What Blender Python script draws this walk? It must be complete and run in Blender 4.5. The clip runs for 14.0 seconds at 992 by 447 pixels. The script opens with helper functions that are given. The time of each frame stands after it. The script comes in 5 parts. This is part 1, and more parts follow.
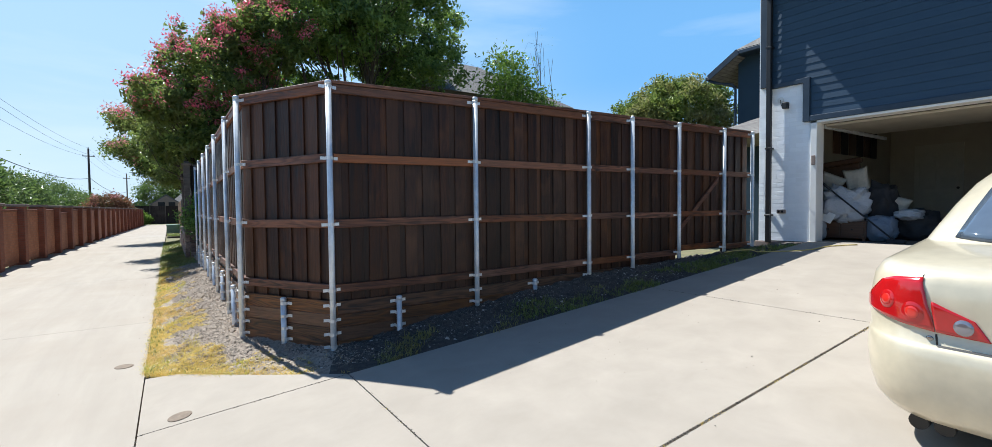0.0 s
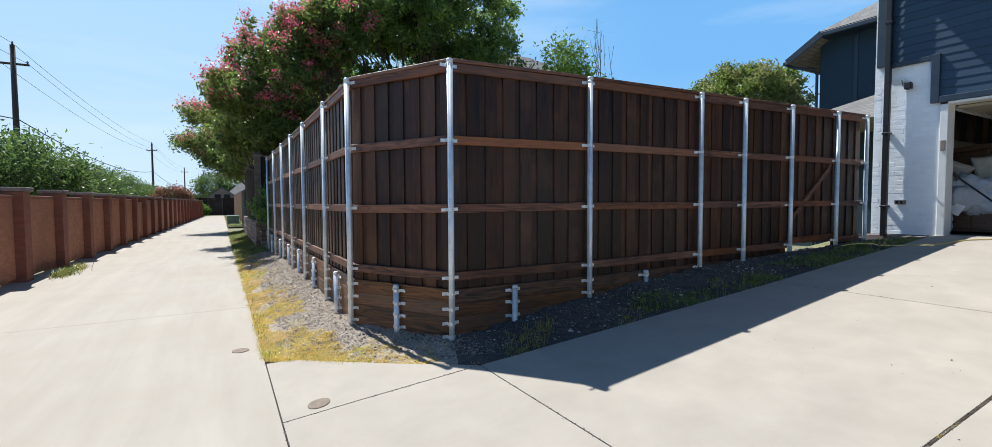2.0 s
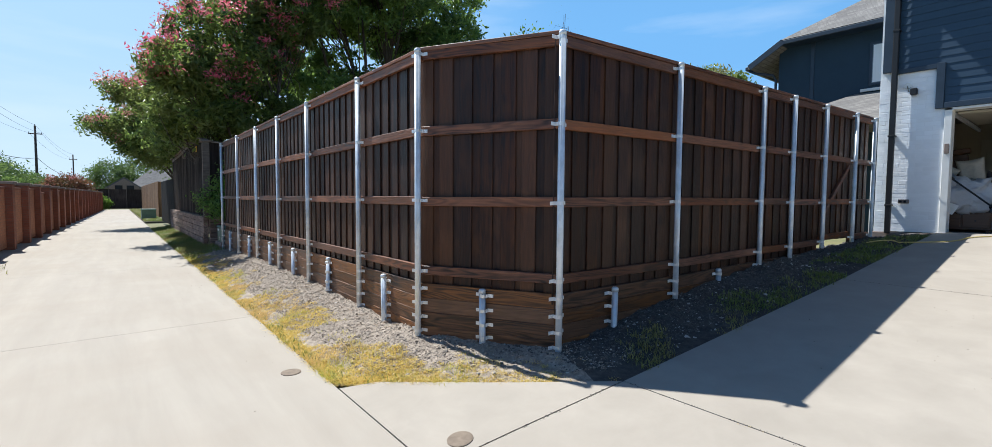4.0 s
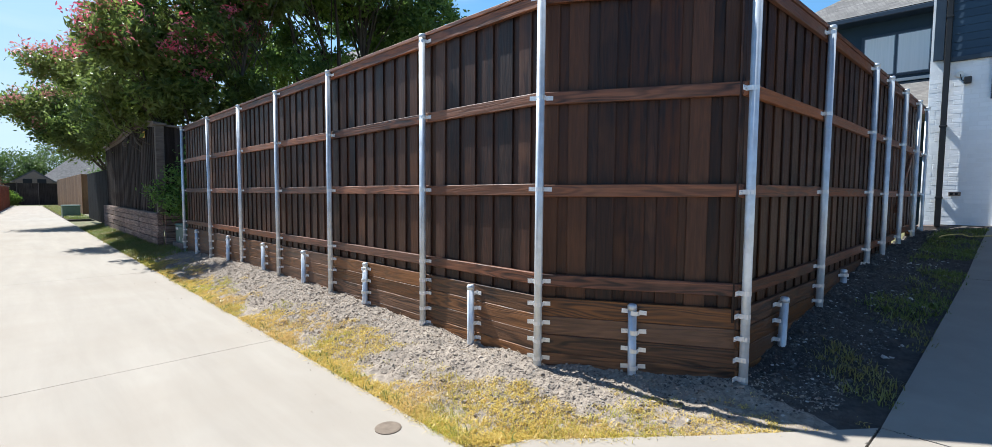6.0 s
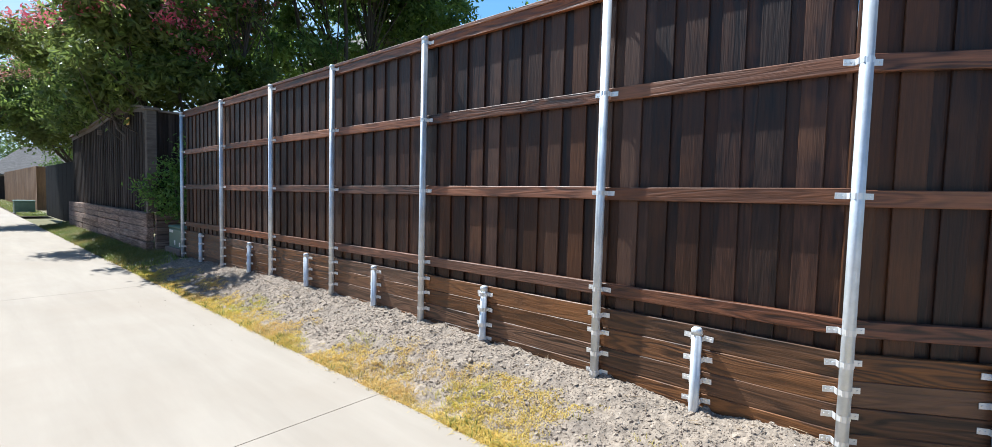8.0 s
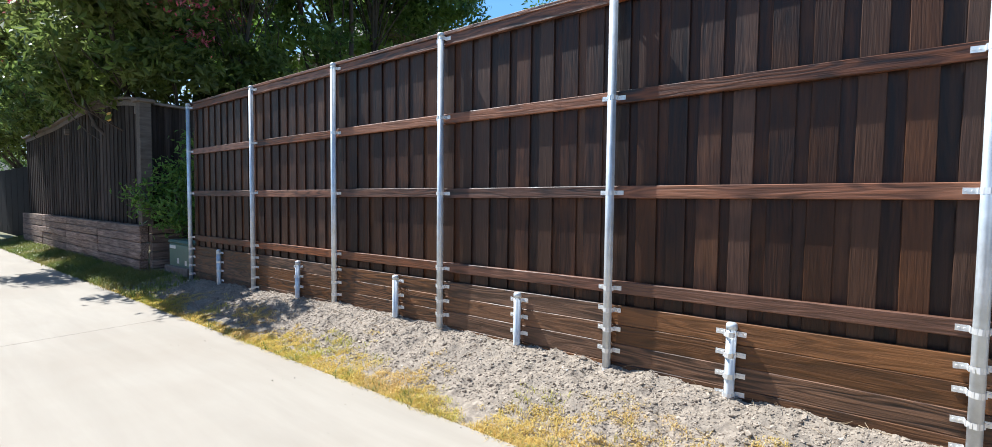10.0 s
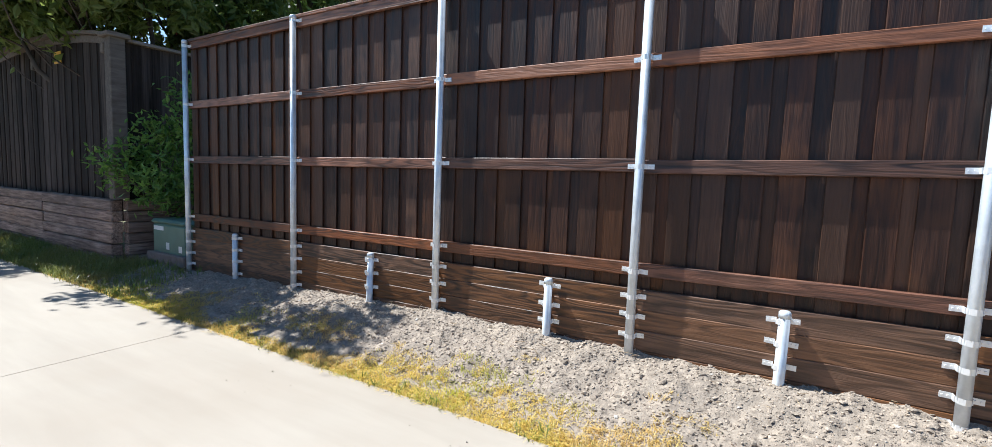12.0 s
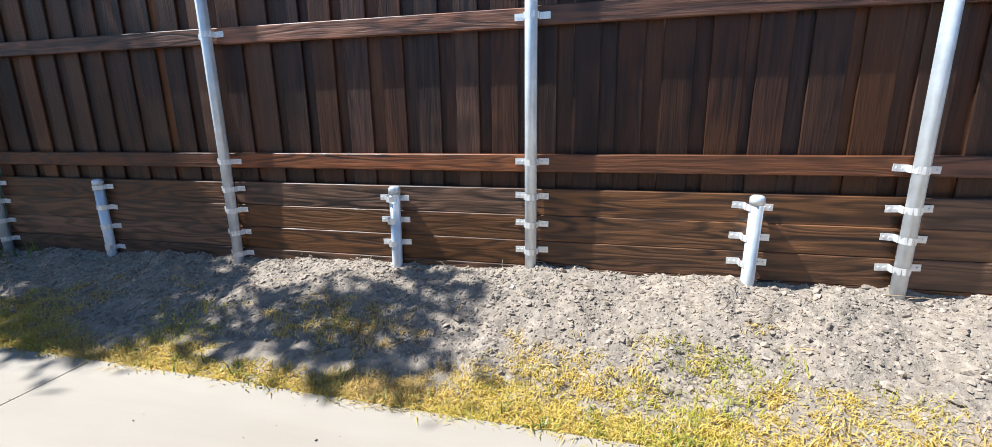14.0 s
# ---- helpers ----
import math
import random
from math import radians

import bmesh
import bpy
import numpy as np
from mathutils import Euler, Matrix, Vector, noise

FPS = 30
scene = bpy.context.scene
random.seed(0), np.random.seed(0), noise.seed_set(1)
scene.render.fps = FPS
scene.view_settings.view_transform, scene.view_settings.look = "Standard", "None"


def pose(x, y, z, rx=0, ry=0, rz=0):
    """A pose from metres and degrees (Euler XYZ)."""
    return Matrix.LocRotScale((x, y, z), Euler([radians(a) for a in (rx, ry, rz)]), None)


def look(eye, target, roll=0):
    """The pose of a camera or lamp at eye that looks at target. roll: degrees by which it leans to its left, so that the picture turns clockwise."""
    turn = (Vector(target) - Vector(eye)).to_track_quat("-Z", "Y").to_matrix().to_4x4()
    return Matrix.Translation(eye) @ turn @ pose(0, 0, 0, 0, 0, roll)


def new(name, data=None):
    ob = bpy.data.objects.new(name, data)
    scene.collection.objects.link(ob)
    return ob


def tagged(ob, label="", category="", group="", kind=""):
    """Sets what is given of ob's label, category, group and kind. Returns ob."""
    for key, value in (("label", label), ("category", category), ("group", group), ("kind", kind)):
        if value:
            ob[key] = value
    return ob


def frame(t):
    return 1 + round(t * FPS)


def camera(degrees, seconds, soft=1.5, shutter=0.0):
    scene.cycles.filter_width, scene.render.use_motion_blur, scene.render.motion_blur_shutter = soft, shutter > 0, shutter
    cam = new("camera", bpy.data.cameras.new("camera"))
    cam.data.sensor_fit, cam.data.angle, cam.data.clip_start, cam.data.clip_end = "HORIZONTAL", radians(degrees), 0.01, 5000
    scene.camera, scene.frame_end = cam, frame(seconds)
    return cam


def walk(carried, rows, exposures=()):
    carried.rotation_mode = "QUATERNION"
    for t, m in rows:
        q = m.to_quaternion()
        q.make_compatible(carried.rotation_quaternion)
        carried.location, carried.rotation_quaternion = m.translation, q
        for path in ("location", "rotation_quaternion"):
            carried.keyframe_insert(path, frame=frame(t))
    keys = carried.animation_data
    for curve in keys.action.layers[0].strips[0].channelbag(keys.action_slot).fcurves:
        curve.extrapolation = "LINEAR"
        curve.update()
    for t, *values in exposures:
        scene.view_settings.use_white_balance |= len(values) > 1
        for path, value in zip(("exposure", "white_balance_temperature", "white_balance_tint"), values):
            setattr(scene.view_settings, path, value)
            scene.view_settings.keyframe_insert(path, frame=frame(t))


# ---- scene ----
cam = camera(92.3, 14.0, soft=0.65)
PATH = [
    (0, (-0.044, -0.006, 1.699), (1.085, 1.643, 1.631), -0.6),
    (0.5, (-0.155, 0.075, 1.682), (0.872, 1.79, 1.618), -0.1),
    (1, (-0.35, 0.216, 1.662), (0.653, 1.945, 1.59), -0.7),
    (1.5, (-0.483, 0.405, 1.627), (0.514, 2.137, 1.549), -0.6),
    (2, (-0.647, 0.695, 1.613), (0.352, 2.425, 1.522), -0.3),
    (2.5, (-0.938, 0.98, 1.596), (0.111, 2.68, 1.49), 0.2),
    (5, (-2.019, 3.032, 1.551), (-0.671, 4.506, 1.443), 0.2),
    (5.5, (-2.102, 3.488, 1.523), (-0.723, 4.932, 1.403), 0.3),
    (6, (-2.136, 3.959, 1.512), (-0.719, 5.365, 1.389), 0.4),
    (6.5, (-2.198, 4.491, 1.536), (-0.747, 5.862, 1.413), 0.5),
    (7, (-2.209, 4.995, 1.526), (-0.739, 6.345, 1.405), 0.7),
    (7.5, (-2.327, 5.517, 1.525), (-0.842, 6.851, 1.411), 1.1),
    (8, (-2.397, 6.025, 1.505), (-0.894, 7.339, 1.392), 1.4),
    (10.5, (-2.668, 8.784, 1.472), (-1.044, 9.948, 1.383), 0.8),
    (11, (-2.679, 9.357, 1.462), (-1.029, 10.483, 1.37), 1.3),
    (11.5, (-2.601, 9.908, 1.441), (-0.919, 10.983, 1.313), 1.4),
    (12, (-2.584, 10.489, 1.411), (-0.87, 11.504, 1.234), 2.0),
    (12.5, (-2.475, 11.042, 1.377), (-0.713, 11.963, 1.164), 1.8),
    (13, (-2.288, 11.57, 1.311), (-0.514, 12.395, 0.893), 0.5),
    (13.5, (-2.078, 12.087, 1.221), (-0.242, 12.728, 0.756), -0.1),
    (14, (-1.771, 12.521, 1.124), (0.106, 13.021, 0.649), -0.9),
]
walk(cam, [(t, look(eye, target, roll)) for t, eye, target, roll in PATH], [(0, 0.66, 6130, 7), (2, 0.60, 6130, 7), (5, 0.64, 6080, 7), (6.5, 0.78, 6050, 7), (8, 0.80, 6030, 7), (11, 0.88, 6000, 7), (14, 0.92, 5980, 7)])

# ---- world, sun, exposure ----
SUN = Vector((-0.40, 1.86, 2.85)).normalized()
world = bpy.data.worlds.new("sky")
scene.world = world
world.use_nodes = True
wn = world.node_tree
sky = wn.nodes.new("ShaderNodeTexSky")
sky.sky_type, sky.sun_disc = "NISHITA", False
sky.sun_elevation = math.asin(SUN.z)
sky.sun_rotation = math.atan2(SUN.x, SUN.y)
sky.air_density, sky.dust_density, sky.ozone_density = 1.0, 0.5, 1.0
# thin high cloud over a slightly cyan sky
tint = wn.nodes.new("ShaderNodeMix")
tint.data_type, tint.blend_type = "RGBA", "MULTIPLY"
tint.inputs[0].default_value = 1.0
tint.inputs[7].default_value = (0.52, 0.93, 1.36, 1)
wn.links.new(sky.outputs[0], tint.inputs[6])
gen, flatten, cirrus, veil = [wn.nodes.new(k) for k in ("ShaderNodeTexCoord", "ShaderNodeVectorMath", "ShaderNodeTexNoise", "ShaderNodeMapRange")]
flatten.operation = "MULTIPLY"
flatten.inputs[1].default_value = (1.6, 1.6, 9.0)
wn.links.new(gen.outputs["Generated"], flatten.inputs[0])
wn.links.new(flatten.outputs[0], cirrus.inputs["Vector"])
cirrus.inputs["Scale"].default_value, cirrus.inputs["Detail"].default_value, cirrus.inputs["Roughness"].default_value = 1.3, 6.0, 0.55
wn.links.new(cirrus.outputs[0], veil.inputs[0])
veil.inputs[1].default_value, veil.inputs[2].default_value, veil.inputs[4].default_value = 0.50, 0.82, 0.38
cloudy = wn.nodes.new("ShaderNodeMix")
cloudy.data_type = "RGBA"
cloudy.inputs[7].default_value = (11.5, 12.4, 13.6, 1)
wn.links.new(veil.outputs[0], cloudy.inputs[0])


def sky_range(value, a, b, lo, hi):
    n = wn.nodes.new("ShaderNodeMapRange")
    n.interpolation_type = "SMOOTHSTEP"
    wn.links.new(value, n.inputs[0])
    for k, v in enumerate((a, b, lo, hi), 1):
        n.inputs[k].default_value = v
    return n.outputs[0]


def sky_blend(fac, under, colour):
    n = wn.nodes.new("ShaderNodeMix")
    n.data_type = "RGBA"
    wn.links.new(fac, n.inputs[0])
    wn.links.new(under, n.inputs[6])
    n.inputs[7].default_value = (*colour, 1)
    return n.outputs[2]


# summer haze: a bright blue low sky on the sun's side, whitening towards the horizon
split_dir = wn.nodes.new("ShaderNodeSeparateXYZ")
wn.links.new(gen.outputs["Generated"], split_dir.inputs[0])
sunward = wn.nodes.new("ShaderNodeVectorMath")
sunward.operation = "DOT_PRODUCT"
sunward.inputs[1].default_value = Vector((SUN.x, SUN.y, 0)).normalized()
wn.links.new(gen.outputs["Generated"], sunward.inputs[0])
amount = wn.nodes.new("ShaderNodeMath")
amount.operation = "MULTIPLY"
wn.links.new(sky_range(split_dir.outputs[2], 0.30, 0.85, 0.85, 0.0), amount.inputs[0])
wn.links.new(sky_range(sunward.outputs["Value"], -0.7, 0.25, 0.1, 1.0), amount.inputs[1])
hazy = sky_blend(amount.outputs[0], tint.outputs[2], (3.1, 6.9, 12.0))
whiten = wn.nodes.new("ShaderNodeMath")
whiten.operation = "MULTIPLY"
wn.links.new(sky_range(split_dir.outputs[2], 0.0, 0.26, 0.75, 0.0), whiten.inputs[0])
wn.links.new(sky_range(sunward.outputs["Value"], -0.7, 0.25, 0.15, 1.0), whiten.inputs[1])
glow = wn.nodes.new("ShaderNodeMath")
glow.operation = "MULTIPLY"
wn.links.new(sky_range(split_dir.outputs[2], 0.25, 0.75, 0.6, 0.0), glow.inputs[0])
wn.links.new(sky_range(sunward.outputs["Value"], 0.45, 0.98, 0.0, 1.0), glow.inputs[1])
hazy = sky_blend(glow.outputs[0], hazy, (8.6, 11.0, 13.4))
wn.links.new(sky_blend(whiten.outputs[0], hazy, (9.7, 11.3, 12.6)), cloudy.inputs[6])
wn.links.new(cloudy.outputs[2], wn.nodes["Background"].inputs[0])
wn.nodes["Background"].inputs[1].default_value = 0.053
sun = new("sun", bpy.data.lights.new("sun", "SUN"))
sun.data.energy, sun.data.angle, sun.data.color = 5.0, radians(0.5), (1.0, 0.97, 0.92)
sun.matrix_world = look(SUN * 50, (0, 0, 0))


# ---- mesh helpers ----
def mesh_of(bm, name):
    me = bpy.data.meshes.new(name)
    bmesh.ops.recalc_face_normals(bm, faces=bm.faces)
    bm.to_mesh(me)
    bm.free()
    return me


def part(name, bm, material, parent=None, label="", smooth=False):
    """One mesh object from a bmesh (or a ready mesh), under a thing or a part."""
    me = bm if isinstance(bm, bpy.types.Mesh) else mesh_of(bm, name)
    if material and not me.materials:
        me.materials.append(material)
    if smooth:
        me.shade_smooth()
    ob = new(name, me)
    ob.parent = parent
    return tagged(ob, label)


def empty(name, m, label="", category="", group="", kind=""):
    ob = new(name)
    ob.empty_display_size = 0.2
    ob.matrix_world = m
    return tagged(ob, label, category, group, kind)


def box(bm, x0, x1, y0, y1, z0, z1, bevel=0.0, m=None):
    g = bmesh.ops.create_cube(bm, size=1.0)["verts"]
    for v in g:
        v.co = Vector((x0 + (v.co.x + 0.5) * (x1 - x0), y0 + (v.co.y + 0.5) * (y1 - y0), z0 + (v.co.z + 0.5) * (z1 - z0)))
        if m:
            v.co = m @ v.co
    if bevel:
        es = list({e for v in g for e in v.link_edges})
        bmesh.ops.bevel(bm, geom=es, offset=bevel, segments=1, affect="EDGES")
    return bm


def boxed(*a, **k):
    return box(bmesh.new(), *a, **k)


def tube(bm, pts, radii, sides=8, cap=True):
    """A tapered tube along points."""
    rings, n = [], len(pts)
    pts = [Vector(p) for p in pts]
    for i, p in enumerate(pts):
        d = (pts[min(i + 1, n - 1)] - pts[max(i - 1, 0)]).normalized()
        a = d.orthogonal().normalized() if abs(d.z) > 0.9 else d.cross(Vector((0, 0, 1))).normalized()
        b = d.cross(a)
        r = radii[i] if hasattr(radii, "__len__") else radii
        rings.append([bm.verts.new(p + (a * math.cos(t) + b * math.sin(t)) * r) for t in [2 * math.pi * k / sides for k in range(sides)]])
    for q, w in zip(rings, rings[1:]):
        for k in range(sides):
            bm.faces.new((q[k], q[(k + 1) % sides], w[(k + 1) % sides], w[k]))
    if cap:
        bm.faces.new(rings[0][::-1])
        bm.faces.new(rings[-1])
    return bm


def prism(bm, outline, z_top, depth):
    """A slab with a polygon outline; z_top gives the height of its top at (x, y)."""
    top = [bm.verts.new((x, y, z_top(x, y))) for x, y in outline]
    low = [bm.verts.new((x, y, z_top(x, y) - depth)) for x, y in outline]
    bm.faces.new(top)
    bm.faces.new(low[::-1])
    for i in range(len(top)):
        j = (i + 1) % len(top)
        bm.faces.new((top[i], low[i], low[j], top[j]))
    return bm


def grid_mesh(name, rows):
    """A sheet from a grid of points (rows x columns x 3)."""
    a = np.asarray(rows, float)
    r, c = a.shape[:2]
    i = np.arange(r * c).reshape(r, c)
    f = np.stack([i[:-1, :-1], i[1:, :-1], i[1:, 1:], i[:-1, 1:]], -1).reshape(-1, 4)
    me = bpy.data.meshes.new(name)
    me.from_pydata(a.reshape(-1, 3).tolist(), [], f.tolist())
    me.shade_smooth()
    return me


# ---- materials ----
def node(nt, kind, at=None, **attrs):
    n = nt.nodes.new(kind)
    for k, v in attrs.items():
        setattr(n, k, v)
    for k, v in (at or {}).items():
        if isinstance(v, bpy.types.NodeSocket):
            nt.links.new(v, n.inputs[k])
        else:
            n.inputs[k].default_value = v
    return n


def mixed(nt, fac, a, b, how="MIX"):
    n = nt.nodes.new("ShaderNodeMix")
    n.data_type, n.blend_type = "RGBA", how
    for k, v in ((0, fac), (6, a), (7, b)):
        if isinstance(v, bpy.types.NodeSocket):
            nt.links.new(v, n.inputs[k])
        else:
            n.inputs[k].default_value = (*v, 1.0) if k and len(v) == 3 else v
    return n.outputs[2]


def ramp(nt, value, lo, hi):
    n = node(nt, "ShaderNodeMapRange", {0: value, 1: lo, 2: hi})
    return n.outputs[0]


def surface(name, c1, c2, scale=8.0, rough=0.7, stretch=(1, 1, 1), bump=0.25, bump_scale=None, stain=None, stain_scale=0.8, stain_amount=0.6,
            vary=0.0, metal=0.0, world_space=False, island=False, rough_vary=0.1, distance=0.01):
    """A two-scale procedural surface: grain between c1 and c2, stains, fine relief, and a change from piece to piece."""
    m = bpy.data.materials.new(name)
    m.use_nodes = True
    nt, bs = m.node_tree, m.node_tree.nodes["Principled BSDF"]
    if world_space:
        co = node(nt, "ShaderNodeNewGeometry").outputs["Position"]
    else:
        co = node(nt, "ShaderNodeTexCoord").outputs["Object"]
    rnd = node(nt, "ShaderNodeNewGeometry").outputs["Random Per Island"] if island else node(nt, "ShaderNodeObjectInfo").outputs["Random"]
    if not world_space:
        off = node(nt, "ShaderNodeMath", {0: rnd, 1: 57.0}, operation="MULTIPLY").outputs[0]
        co = node(nt, "ShaderNodeVectorMath", {0: co, 1: off}, operation="ADD").outputs[0]
    st = node(nt, "ShaderNodeVectorMath", {0: co, 1: stretch}, operation="MULTIPLY").outputs[0]
    grain = node(nt, "ShaderNodeTexNoise", {"Vector": st, "Scale": scale, "Detail": 6.0, "Roughness": 0.6, "Distortion": 0.3})
    col = mixed(nt, ramp(nt, grain.outputs[0], 0.3, 0.72), c1, c2)
    big = node(nt, "ShaderNodeTexNoise", {"Vector": co, "Scale": stain_scale, "Detail": 4.0, "Roughness": 0.65})
    if stain:
        f = node(nt, "ShaderNodeMath", {0: ramp(nt, big.outputs[0], 0.42, 0.72), 1: stain_amount}, operation="MULTIPLY").outputs[0]
        col = mixed(nt, f, col, stain)
    if vary:
        v = node(nt, "ShaderNodeMapRange", {0: rnd, 3: 1 - vary, 4: 1 + vary}).outputs[0]
        col = node(nt, "ShaderNodeHueSaturation", {"Value": v, "Color": col}).outputs[0]
    nt.links.new(col, bs.inputs["Base Color"])
    r = node(nt, "ShaderNodeMapRange", {0: grain.outputs[0], 3: max(0.02, rough - rough_vary), 4: min(1.0, rough + rough_vary)}).outputs[0]
    nt.links.new(r, bs.inputs["Roughness"])
    bs.inputs["Metallic"].default_value = metal
    if bump:
        src = grain.outputs[0]
        if bump_scale:
            src = node(nt, "ShaderNodeTexNoise", {"Vector": st, "Scale": bump_scale, "Detail": 5.0, "Roughness": 0.7}).outputs[0]
        b = node(nt, "ShaderNodeBump", {"Strength": bump, "Distance": distance, "Height": src})
        nt.links.new(b.outputs[0], bs.inputs["Normal"])
    return m


def brick_surface(name, c1, c2, mortar, w=0.2, h=0.065):
    """Brickwork for walls that stay far off."""
    m = bpy.data.materials.new(name)
    m.use_nodes = True
    nt, bs = m.node_tree, m.node_tree.nodes["Principled BSDF"]
    xyz = node(nt, "ShaderNodeSeparateXYZ", {0: node(nt, "ShaderNodeNewGeometry").outputs["Position"]})
    both = node(nt, "ShaderNodeMath", {0: xyz.outputs[0], 1: xyz.outputs[1]}, operation="ADD").outputs[0]
    co = node(nt, "ShaderNodeCombineXYZ", {0: both, 1: xyz.outputs[2]}).outputs[0]
    br = node(nt, "ShaderNodeTexBrick", {"Vector": co, "Color1": (*c1, 1), "Color2": (*c2, 1), "Mortar": (*mortar, 1), "Scale": 1.0, "Mortar Size": 0.006,
                                         "Mortar Smooth": 0.2, "Bias": 0.0, "Brick Width": w + 0.01, "Row Height": h + 0.01})
    no = node(nt, "ShaderNodeTexNoise", {"Vector": co, "Scale": 1.1, "Detail": 6.0, "Roughness": 0.7})
    col = mixed(nt, ramp(nt, no.outputs[0], 0.35, 0.8), br.outputs[0], tuple(0.55 * v for v in c1))
    fine = node(nt, "ShaderNodeTexNoise", {"Vector": co, "Scale": 60.0, "Detail": 3.0})
    col = mixed(nt, 0.25, col, fine.outputs[0], "OVERLAY")
    nt.links.new(col, bs.inputs["Base Color"])
    bs.inputs["Roughness"].default_value = 0.9
    b = node(nt, "ShaderNodeBump", {"Strength": 0.6, "Distance": 0.008, "Height": br.outputs[1]}, invert=True)
    nt.links.new(b.outputs[0], bs.inputs["Normal"])
    return m


def stained(name, dark, light, gold, along, vary, figure=0.42):
    """Stained softwood: growth-ring figure and fine fibres along one axis, knots, and boards that took the stain unevenly."""
    m = bpy.data.materials.new(name)
    m.use_nodes = True
    nt, bs = m.node_tree, m.node_tree.nodes["Principled BSDF"]
    rnd = node(nt, "ShaderNodeObjectInfo").outputs["Random"]
    off = node(nt, "ShaderNodeMath", {0: rnd, 1: 73.0}, operation="MULTIPLY").outputs[0]
    co = node(nt, "ShaderNodeVectorMath", {0: node(nt, "ShaderNodeTexCoord").outputs["Object"], 1: off}, operation="ADD").outputs[0]
    slow, mid, fast = ((0.55, 5, 5), (1.2, 24, 24), (6, 160, 160)) if along == "x" else ((5, 5, 0.55), (24, 24, 1.2), (160, 160, 6))
    sv, mv, fv = [node(nt, "ShaderNodeVectorMath", {0: co, 1: k}, operation="MULTIPLY").outputs[0] for k in (slow, mid, fast)]
    swirl = node(nt, "ShaderNodeTexNoise", {"Vector": sv, "Scale": 1.6, "Detail": 2.0, "Roughness": 0.45})
    rings = node(nt, "ShaderNodeMath", {0: swirl.outputs[0], 1: 70.0}, operation="MULTIPLY").outputs[0]
    rings = node(nt, "ShaderNodeMath", {0: rings}, operation="SINE").outputs[0]
    rings = node(nt, "ShaderNodeMapRange", {0: rings, 1: -0.9, 2: 0.6}).outputs[0]
    streak = node(nt, "ShaderNodeTexNoise", {"Vector": mv, "Scale": 1.0, "Detail": 4.0, "Roughness": 0.6})
    fibre = node(nt, "ShaderNodeTexNoise", {"Vector": fv, "Scale": 1.0, "Detail": 3.0})
    f = node(nt, "ShaderNodeMath", {0: rings, 1: figure}, operation="MULTIPLY").outputs[0]
    g = node(nt, "ShaderNodeMath", {0: ramp(nt, streak.outputs[0], 0.36, 0.70), 1: 0.55}, operation="MULTIPLY").outputs[0]
    fac = node(nt, "ShaderNodeMath", {0: f, 1: g}, operation="ADD").outputs[0]
    col = mixed(nt, fac, dark, light)
    big = node(nt, "ShaderNodeTexNoise", {"Vector": co, "Scale": 1.5, "Detail": 3.0, "Roughness": 0.6})
    worn = node(nt, "ShaderNodeMath", {0: ramp(nt, big.outputs[0], 0.52, 0.75), 1: 0.55}, operation="MULTIPLY").outputs[0]
    col = mixed(nt, worn, col, gold)
    knot = node(nt, "ShaderNodeTexVoronoi", {"Vector": sv, "Scale": 1.1})
    k = node(nt, "ShaderNodeMapRange", {0: knot.outputs["Distance"], 1: 0.05, 2: 0.11, 3: 0.75, 4: 0.0}).outputs[0]
    col = mixed(nt, k, col, tuple(0.45 * v for v in dark))
    pale = node(nt, "ShaderNodeMath", {0: rnd, 1: 41.7}, operation="MULTIPLY").outputs[0]
    pale = node(nt, "ShaderNodeMath", {0: pale}, operation="FRACT").outputs[0]
    pale = node(nt, "ShaderNodeMapRange", {0: pale, 1: 0.55, 2: 1.0, 3: 0.0, 4: 0.5}).outputs[0]
    col = mixed(nt, pale, col, tuple(0.75 * a + 0.25 * b for a, b in zip(gold, light)))
    v = node(nt, "ShaderNodeMapRange", {0: rnd, 3: 1 - vary, 4: 1 + vary}).outputs[0]
    col = node(nt, "ShaderNodeHueSaturation", {"Value": v, "Color": col}).outputs[0]
    fine = node(nt, "ShaderNodeMapRange", {0: fibre.outputs[0], 3: 0.6, 4: 1.4}).outputs[0]
    hue = node(nt, "ShaderNodeMath", {0: node(nt, "ShaderNodeMath", {0: rnd, 1: 17.3}, operation="MULTIPLY").outputs[0]}, operation="FRACT").outputs[0]
    sat = node(nt, "ShaderNodeMapRange", {0: hue, 3: 0.9, 4: 1.2}).outputs[0]
    col = node(nt, "ShaderNodeHueSaturation", {"Value": fine, "Saturation": sat, "Color": col}).outputs[0]
    nt.links.new(col, bs.inputs["Base Color"])
    r = node(nt, "ShaderNodeMapRange", {0: fac, 3: 0.42, 4: 0.64}).outputs[0]
    nt.links.new(r, bs.inputs["Roughness"])
    h = node(nt, "ShaderNodeMath", {0: fac, 1: fibre.outputs[0]}, operation="ADD").outputs[0]
    b = node(nt, "ShaderNodeBump", {"Strength": 0.6, "Distance": 0.004, "Height": h})
    nt.links.new(b.outputs[0], bs.inputs["Normal"])
    return m


